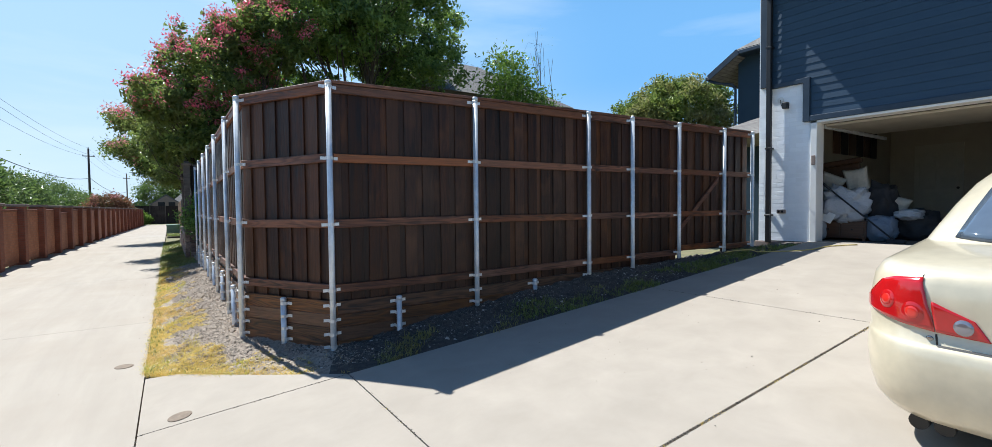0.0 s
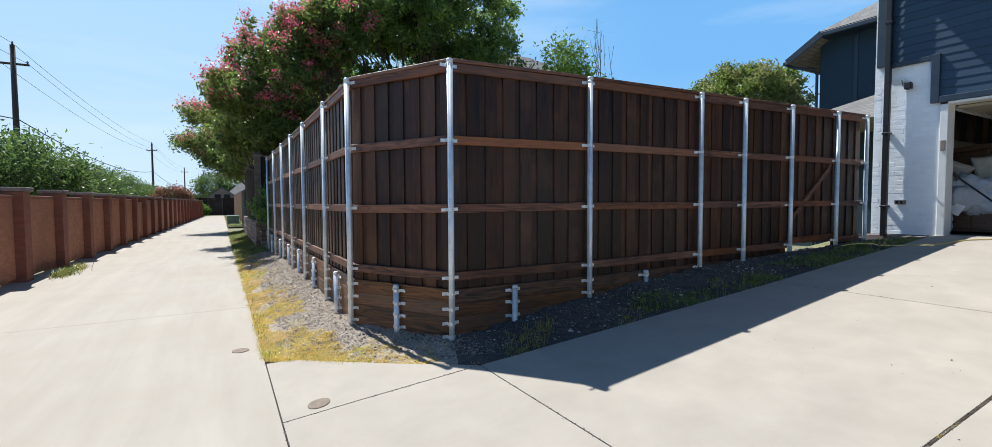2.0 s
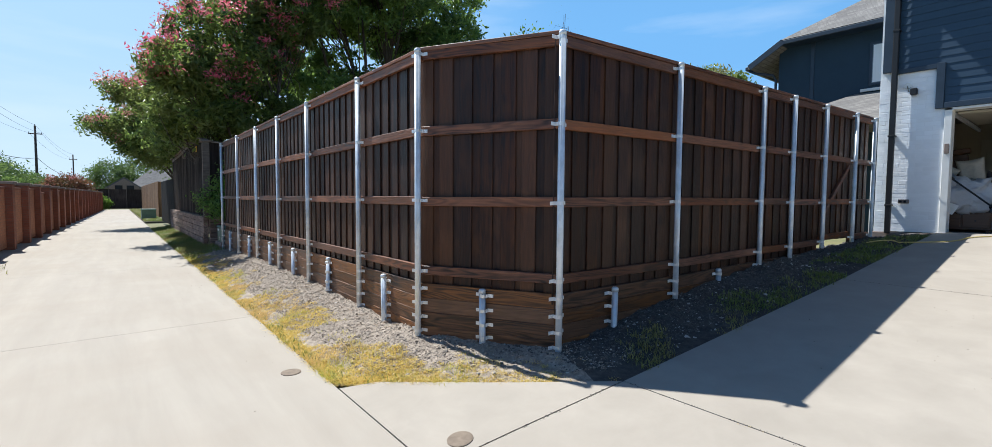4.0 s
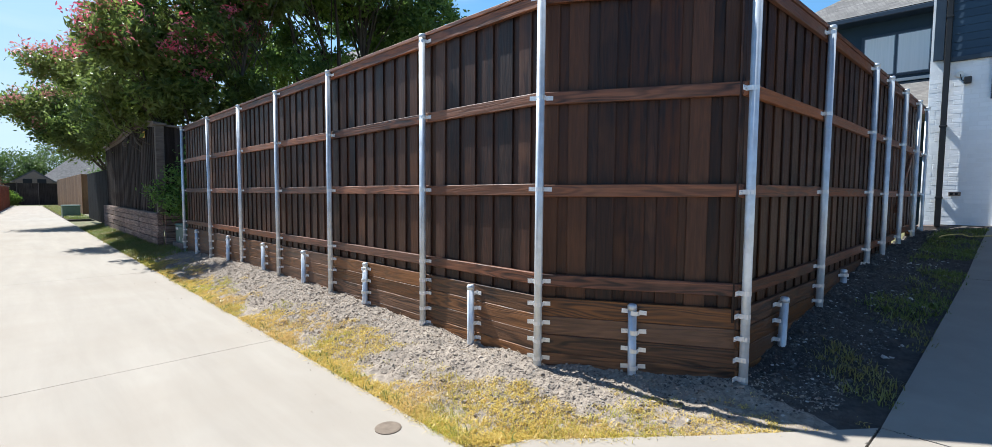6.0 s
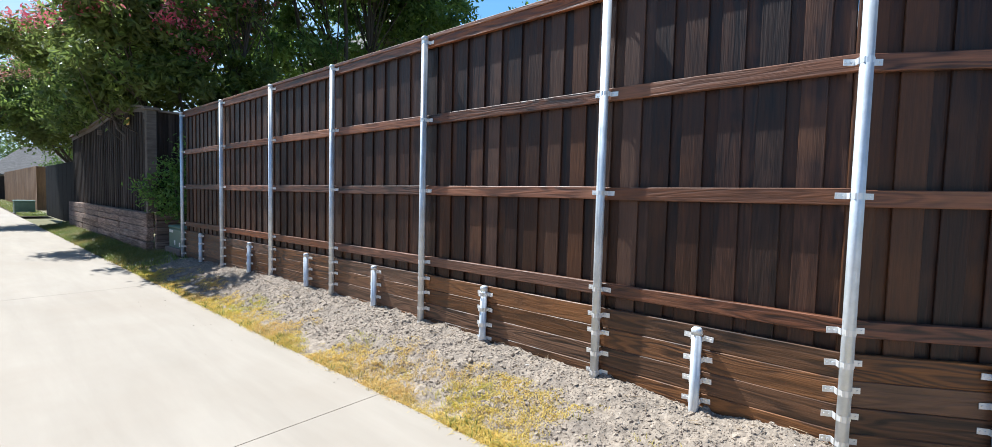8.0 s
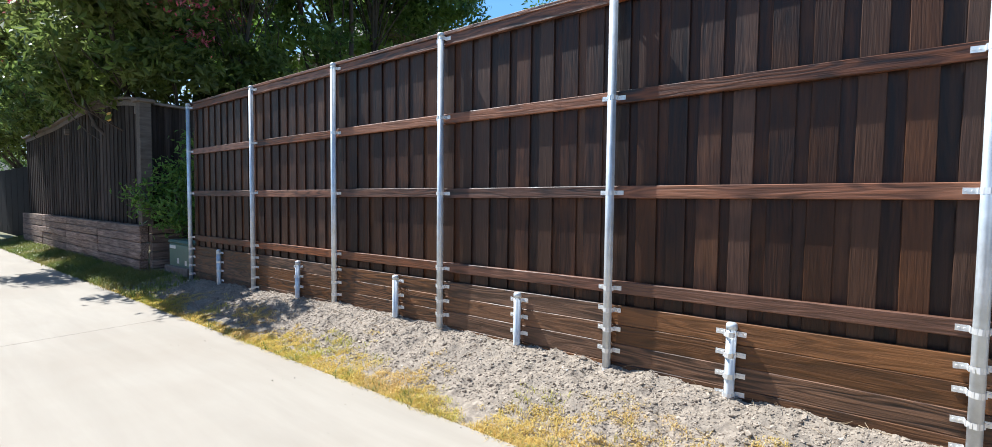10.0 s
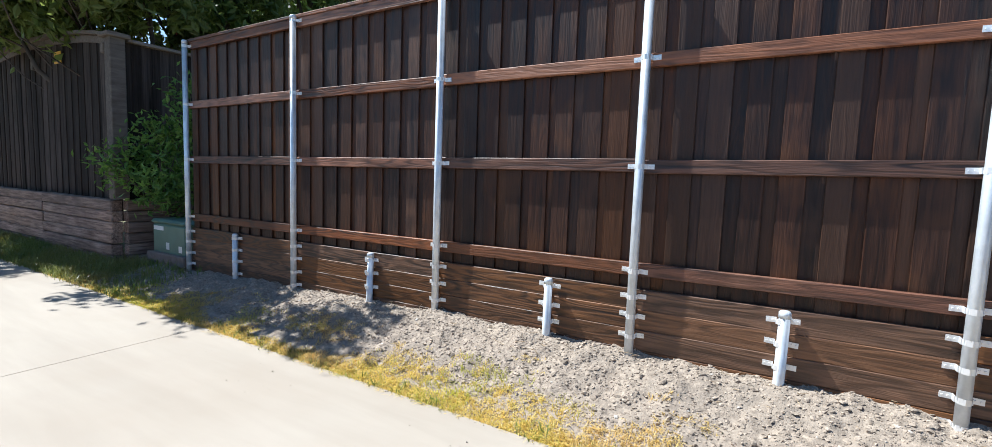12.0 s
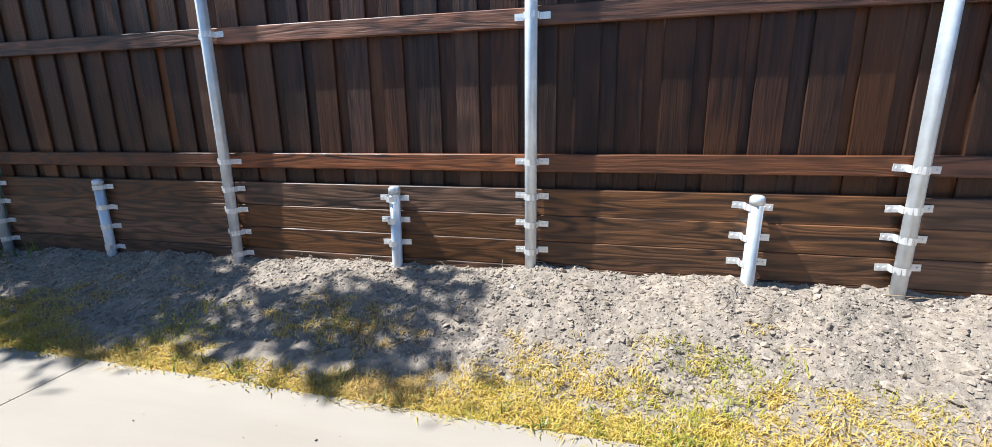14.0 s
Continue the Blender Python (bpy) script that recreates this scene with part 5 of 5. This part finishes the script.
# ---- the main house ----
stucco = surface("navy_stucco", (0.015, 0.040, 0.068), (0.024, 0.053, 0.084), 2.0, 0.8, bump=0.25, bump_scale=40.0)
house = empty("house", pose(0, 0, 0), "two-storey navy house with a grey shingle hip roof", "house")
HX = 16.75
part("wall", boxed(HX, 28.0, -6.0, 9.2, -0.2, 6.92), stucco, house)
part("corner_board", boxed(HX - 0.03, HX, 8.1, 8.22, 3.0, 6.85, 0.005), navy_trim, house)
part("soffit", boxed(HX - 0.5, 28.6, -6.6, 9.05, 6.86, 6.92), navy_trim, house)
part("gutter", boxed(HX - 0.62, HX - 0.50, -6.6, 9.0, 6.84, 6.98, 0.02), navy_trim, house)
skirt = bmesh.new()
q = [skirt.verts.new(p) for p in ((HX - 0.6, 8.95, 7.0), (28.5, 8.95, 7.0), (28.5, 10.0, 6.36), (HX - 0.6, 10.0, 6.36), (HX - 0.6, 8.95, 6.84), (28.5, 8.95, 6.84), (28.5, 10.0, 6.22), (HX - 0.6, 10.0, 6.22))]
for f in ((0, 1, 2, 3), (7, 6, 5, 4), (0, 3, 7, 4), (3, 2, 6, 7), (2, 1, 5, 6)):
    skirt.faces.new([q[i] for i in f])
part("lower_eave", skirt, shingle, house)
part("rake_board", boxed(0, 0.04, 0, 1.26, -0.2, 0.0, 0.004, m=pose(HX - 0.645, 8.93, 7.02, -31.4, 0, 0)), navy_trim, house)
part("gutter", boxed(HX - 0.6, 28.5, 9.98, 10.1, 6.2, 6.33, 0.02), navy_trim, house)
part("downspout", tube(bmesh.new(), [(HX - 0.5, 10.0, 6.2), (HX - 0.45, 9.8, 6.08), (HX - 0.1, 9.35, 5.98), (HX - 0.05, 9.27, 5.8), (HX - 0.05, 9.27, 0)], 0.045, 8), navy_trim, house)


def hip_roof(x0, x1, y0, y1, z0, z1, inset):
    bm = bmesh.new()
    e = [bm.verts.new(p) for p in ((x0, y0, z0), (x1, y0, z0), (x1, y1, z0), (x0, y1, z0))]
    if x1 - x0 > y1 - y0:
        m = (y0 + y1) / 2
        r = [bm.verts.new((x0 + inset, m, z1)), bm.verts.new((x1 - inset, m, z1))]
        fs = ((e[0], e[1], r[1], r[0]), (e[1], e[2], r[1]), (e[2], e[3], r[0], r[1]), (e[3], e[0], r[0]))
    else:
        m = (x0 + x1) / 2
        r = [bm.verts.new((m, y0 + inset, z1)), bm.verts.new((m, y1 - inset, z1))]
        fs = ((e[0], e[1], r[0]), (e[1], e[2], r[1], r[0]), (e[2], e[3], r[1]), (e[3], e[0], r[0], r[1]))
    for f in fs:
        bm.faces.new(f)
    bm.faces.new(e[::-1])
    return bm


part("roof", hip_roof(HX - 0.6, 28.5, -6.6, 9.0, 7.0, 11.2, 5.8), shingle, house)
low = bmesh.new()
q = [low.verts.new(p) for p in ((12.6, -2, 3.55), (12.6, 8.6, 3.55), (HX - 0.002, 6.95, 4.95), (HX - 0.002, -2, 4.95), (HX - 0.002, 8.6, 3.55), (HX - 0.002, -2, 3.55))]
for f in ((0, 1, 2, 3), (1, 4, 2), (0, 3, 5), (0, 5, 4, 1)):
    low.faces.new([q[i] for i in f])
part("lower_roof", low, shingle, house)
part("flashing", boxed(HX - 0.05, HX, -2, 6.8, 4.98, 5.07, 0.004), white_trim, house)
part("lower_wall", boxed(15.4, HX, -2, 8.2, -0.2, 3.6), stucco, house)
win = part("window", boxed(HX - 0.04, HX - 0.001, 4.9, 6.6, 5.15, 6.46, 0.005), navy_trim, house)
glass_m = plain("window_glass", (0.25, 0.3, 0.33), 0.06, 0.0, 0.6)
blind = surface("pale_curtain", (0.74, 0.79, 0.80), (0.84, 0.87, 0.88), 2.0, 0.8, (1, 14, 0.3), 0.3)
for y0 in (4.98, 5.78):
    pane = part("pane", boxed(HX - 0.047, HX - 0.041, y0, y0 + 0.74, 5.22, 6.39), glass_m, win)
    part("curtain", boxed(HX - 0.052, HX - 0.048, y0 + 0.02, y0 + 0.72, 5.24, 6.37), blind, pane)

# neighbouring houses further off
brown_wall = surface("taupe_brick_wall", (0.26, 0.19, 0.15), (0.34, 0.26, 0.21), 10.0, 0.9, world_space=True)
far_house = empty("neighbour_house", pose(0, 0, 0), "taupe house with a grey gabled roof at alley end", "house")
part("wall", boxed(-2.2, 11, 88, 98, -0.1, 2.75), brown_wall, far_house)
bm = bmesh.new()
v = [bm.verts.new(p) for p in ((-2.6, 87.6, 2.6), (1.8, 87.6, 2.6), (-0.4, 87.6, 4.2), (-2.6, 97, 2.6), (1.8, 97, 2.6), (-0.4, 97, 4.2))]
for f in ((0, 1, 2), (5, 4, 3), (0, 2, 5, 3), (1, 4, 5, 2), (0, 3, 4, 1)):
    bm.faces.new([v[i] for i in f])
part("gable_roof", bm, shingle, far_house)
bm = bmesh.new()
v = [bm.verts.new(p) for p in ((-2.2, 87.5, 2.7), (1.4, 87.5, 2.7), (-0.4, 87.5, 3.98), (-2.2, 87.58, 2.7), (1.4, 87.58, 2.7), (-0.4, 87.58, 3.98))]
for f in ((0, 1, 2), (5, 4, 3), (0, 2, 5, 3), (1, 4, 5, 2), (0, 3, 4, 1)):
    bm.faces.new([v[i] for i in f])
part("gable_wall", bm, brown_wall, far_house)
part("gable_wall", prism(bmesh.new(), [(-2.1, 87.52), (1.3, 87.52), (1.3, 87.6), (-2.1, 87.6)], lambda x, y: 2.7, 2.6), brown_wall, far_house)
part("roof", hip_roof(-0.2, 12, 88.2, 99.5, 2.7, 6.6, 4.2), shingle, far_house)
for x in (-1.0, 0.3):
    part("window", boxed(x - 0.42, x + 0.42, 87.42, 87.5, 2.35, 3.0), black_metal, far_house)
near_house = empty("neighbour_house", pose(0, 0, 0), "house with a tan-grey shingle hip roof", "house")
part("wall", boxed(9.8, 19.5, 21.8, 30.5, -0.1, 7.7), brown_wall, near_house)
part("roof", hip_roof(9.2, 20.2, 21.1, 31.1, 7.6, 10.7, 3.6), shingle, near_house)

# ---- the car ----
car_paint = plain("champagne_car_paint", (0.67, 0.59, 0.43), 0.3, 0.15, 0.7)
lens_red = plain("red_lamp_lens", (0.50, 0.008, 0.010), 0.12, 0.0, 0.8)
lens_clear = plain("clear_lamp_lens", (0.32, 0.31, 0.34), 0.12, 0.6, 0.8)
car_glass = plain("dark_car_glass", (0.10, 0.13, 0.17), 0.05, 0.0, 0.9)
rubber = plain("tyre_rubber", (0.02, 0.02, 0.02), 0.8)
chrome = plain("wheel_alloy", (0.35, 0.34, 0.33), 0.25, 1.0)
sooty = plain("sooty_exhaust_steel", (0.03, 0.028, 0.026), 0.5, 0.4)
car = empty("car", pose(3.0, 0.16, 0.405, 0, -6.2, 0), "champagne-coloured sedan parked on a driveway", "car")


def ring(xr, xf, w, rr, rf):
    """Plan outline of a car at one height, from the rear's middle round by the left side."""
    pts = []
    for i in range(16):
        y = (w - rr) * i / 16
        pts.append((xr + 0.05 * (y / w) ** 2, y))
    e = 0.05 * ((w - rr) / w) ** 2
    for i in range(13):
        a = radians(90 * i / 12)
        pts.append((xr + e + (rr - e * 0) * (1 - math.cos(a)), w - rr + rr * math.sin(a)))
    for i in range(1, 30):
        pts.append((xr + e + rr + (xf - rf - xr - e - rr) * i / 30, w))
    for i in range(13):
        a = radians(90 * i / 12)
        pts.append((xf - rf + rf * math.sin(a), w - rf + rf * math.cos(a)))
    for i in range(1, 8):
        pts.append((xf, (w - rf) * (1 - i / 8)))
    pts.append((xf, 0))
    half = pts
    return half + [(x, -y) for x, y in half[-2:0:-1]]


BODY = [(0.20, 0.12, 4.60, 0.77, 0.30), (0.23, 0.06, 4.64, 0.81, 0.32), (0.29, 0.02, 4.68, 0.845, 0.34), (0.40, 0.0, 4.70, 0.868, 0.35), (0.52, 0.0, 4.70, 0.875, 0.35), (0.60, 0.012, 4.69, 0.872, 0.35),
        (0.625, 0.03, 4.68, 0.868, 0.34), (0.635, 0.05, 4.66, 0.866, 0.33), (0.72, 0.058, 4.60, 0.872, 0.33), (0.82, 0.068, 4.5, 0.866, 0.32), (0.92, 0.085, 4.3, 0.848, 0.32),
        (0.975, 0.11, 4.1, 0.815, 0.31), (1.0, 0.17, 4.0, 0.76, 0.30), (1.015, 0.40, 3.9, 0.60, 0.28)]
CABIN = [(0.97, 0.72, 3.80, 0.80, 0.34), (1.06, 0.86, 3.55, 0.765, 0.34), (1.18, 1.06, 3.2, 0.715, 0.34), (1.29, 1.30, 2.95, 0.66, 0.32), (1.37, 1.62, 2.7, 0.60, 0.28), (1.41, 1.9, 2.5, 0.52, 0.24), (1.425, 2.0, 2.4, 0.40, 0.2)]


BODY, CABIN = [[(l[0] - 0.035, *l[1:]) for l in levels] for levels in (BODY, CABIN)]


def at_level(levels, z):
    zs = [l[0] for l in levels]
    return ring(*[float(np.interp(z, zs, [l[k] for l in levels])) for k in (1, 2, 3, 4)], 0.4)


def loft(levels, close_low=True):
    bm = bmesh.new()
    prev = None
    for l in levels:
        vs = [bm.verts.new((x, y, l[0])) for x, y in ring(*l[1:], 0.4)]
        if prev:
            n = len(vs)
            for i in range(n):
                bm.faces.new((prev[i], prev[(i + 1) % n], vs[(i + 1) % n], vs[i]))
        elif close_low:
            bm.faces.new(vs[::-1])
        prev = vs
    bm.faces.new(prev)
    return bm


def skin(levels, u, z, out):
    """A point of the car's skin at a place u along its outline (fractions allowed), raised by out."""
    pts = at_level(levels, z)
    n = len(pts)
    k = math.floor(u)
    a, b = Vector((*pts[k % n], z)), Vector((*pts[(k + 1) % n], z))
    p = a.lerp(b, u - k)
    nrm = (b - a).cross(Vector((0, 0, 1))).normalized()
    if (p - Vector((2.3, 0, z))).dot(nrm) < 0:
        nrm = -nrm
    return p + nrm * out


def patch(levels, inner, outer, lo, hi, out, cols=24, rows=8, thick=0.006, mirror=False):
    """A panel on the car's skin; inner(b), outer(b): its ends at the height fraction b; lo(a), hi(a): its heights at the length fraction a."""
    bm = bmesh.new()
    sheets = []
    for rise in (out, out - thick):
        grid = []
        for i in range(cols + 1):
            a = i / cols
            col = []
            for j in range(rows + 1):
                b = j / rows
                p = skin(levels, inner(b) + (outer(b) - inner(b)) * a, lo(a) + (hi(a) - lo(a)) * b, rise)
                col.append(bm.verts.new((p.x, -p.y if mirror else p.y, p.z)))
            grid.append(col)
        for c, d in zip(grid, grid[1:]):
            for j in range(rows):
                bm.faces.new((c[j], d[j], d[j + 1], c[j + 1]))
        sheets.append(grid)
    rims = [[g[0][j] for j in range(rows)] + [g[i][rows] for i in range(cols)] + [g[cols][j] for j in range(rows, 0, -1)] + [g[i][0] for i in range(cols, 0, -1)] for g in sheets]
    n = len(rims[0])
    for k in range(n):
        bm.faces.new((rims[0][k], rims[0][(k + 1) % n], rims[1][(k + 1) % n], rims[1][k]))
    return bm


def disc(levels, u, z, ru, rz, out, mirror=False, dome=0.006):
    """A round, slightly domed lens on the car's skin."""
    bm = bmesh.new()
    flip = -1 if mirror else 1
    p = skin(levels, u, z, out + dome)
    mid = bm.verts.new((p.x, p.y * flip, p.z))
    rings = []
    for r, o in ((0.5, dome * 0.8), (0.85, dome * 0.45), (1.0, -0.004)):
        row = []
        for k in range(28):
            t = 2 * math.pi * k / 28
            p = skin(levels, u + ru * r * math.cos(t), z + rz * r * math.sin(t), out + o)
            row.append(bm.verts.new((p.x, p.y * flip, p.z)))
        rings.append(row)
    for k in range(28):
        bm.faces.new((mid, rings[0][k], rings[0][(k + 1) % 28]))
        for q, w in zip(rings, rings[1:]):
            bm.faces.new((q[k], w[k], w[(k + 1) % 28], q[(k + 1) % 28]))
    return bm


def along(levels, places, r, mirror=False):
    pts = [skin(levels, u, z, 0.001) for u, z in places]
    return tube(bmesh.new(), [(p.x, -p.y if mirror else p.y, p.z) for p in pts], r, 6)


def steps(xs, ys):
    return lambda t: float(np.interp(t, xs, ys))


part("body", loft(BODY), car_paint, car, smooth=True)
part("cabin", loft(CABIN, False), car_paint, car, smooth=True)
lens_core = plain("bright_red_lens", (0.72, 0.03, 0.02), 0.15, 0.0, 0.8)
for mirror in (False, True):
    lens = part("tail_lamp", patch(BODY, lambda b: 15.5 + 2.0 * b ** 1.5, lambda b: 28.0, steps((0, 0.52, 0.76, 1), (0.665, 0.70, 0.715, 0.73)),
                                   steps((0, 0.28, 0.44, 0.56, 0.68, 1), (0.92, 0.905, 0.875, 0.82, 0.77, 0.742)), 0.009, 30, 10, mirror=mirror), lens_red, car, "red tail lamp lens", True)
    lens2 = part("tail_lamp", patch(BODY, lambda b: 9.7 + 1.5 * b, lambda b: 15.35 + 0.55 * b, steps((0, 1), (0.655, 0.665)), steps((0, 1), (0.74, 0.81)), 0.009, 14, 8, mirror=mirror), lens_red, car, "red tail lamp lens", True)
    part("reverse_light", disc(BODY, 12.4, 0.705, 1.15, 0.040, 0.010, mirror), lens_clear, lens2, "clear reversing light", True)
    for u, z, ru, rz in ((17.6, 0.745, 1.2, 0.058), (20.6, 0.785, 1.15, 0.052)):
        part("lamp_ring", disc(BODY, u, z, ru, rz, 0.0095, mirror, 0.003), lens_red, lens, "round red lamp ring", True)
        part("lamp_core", disc(BODY, u, z, ru * 0.6, rz * 0.6, 0.0115, mirror, 0.003), lens_core, lens, "bright red lamp centre", True)
    part("side_window", patch(CABIN, lambda b: 33.0 + 3 * b, lambda b: 54.0 - 3 * b, lambda a: 0.965, steps((0, 0.2, 0.8, 1), (1.10, 1.295, 1.295, 1.12)), 0.006, mirror=mirror), car_glass, car, "", True)
    part("trunk_seam", along(BODY, [(15.4, 0.60), (15.4, 0.655)], 0.004, mirror), black_metal, car)
    part("trunk_seam", along(BODY, [(17.6, 0.918), (17.7, 0.935)], 0.002, mirror), black_metal, car)
part("rear_window", patch(CABIN, lambda b: -20.3 - b, lambda b: 20.3 + b, steps((0, 0.12, 0.88, 1), (1.0, 0.985, 0.985, 1.0)), steps((0, 0.15, 0.85, 1), (1.29, 1.32, 1.32, 1.29)), 0.006, 44), car_glass, car, "", True)
part("bumper_seam", patch(BODY, lambda b: -15.4, lambda b: 15.4, lambda a: 0.596, lambda a: 0.602, 0.004, 40, 1), black_metal, car)
part("trunk_lock", disc(BODY, 16.1, 0.630, 0.38, 0.012, 0.003, dome=0.002), chrome, car, "small round lock cover", True)
part("underbody", boxed(0.25, 4.4, -0.7, 0.7, 0.13, 0.24, 0.03), rubber, car)
for y in (0.50, 0.60, -0.50, -0.60):
    part("exhaust_tip", tube(bmesh.new(), [(0.5, y, 0.165), (0.11, y, 0.165), (0.105, y, 0.165), (0.115, y, 0.165), (0.4, y, 0.165)], [0.042, 0.042, 0.040, 0.036, 0.034], 20), sooty, car)
for x in (1.0, 3.85):
    for side in (1, -1):
        wh = part("wheel", tube(bmesh.new(), [(x, side * 0.66, 0.32), (x, side * 0.68, 0.32), (x, side * 0.84, 0.32), (x, side * 0.872, 0.32)], [0.29, 0.32, 0.32, 0.29], 28), rubber, car, "", True)
        part("rim", tube(bmesh.new(), [(x, side * 0.84, 0.32), (x, side * 0.878, 0.32), (x, side * 0.88, 0.32)], [0.225, 0.225, 0.05], 24), chrome, wh)
        for k in range(5):
            part("spoke", boxed(-0.025, 0.025, -0.006, 0.006, 0.03, 0.21, 0.004, m=pose(x, side * 0.884, 0.32, 0, 72 * k, 0)), chrome, wh)
bpy.context.view_layer.update()
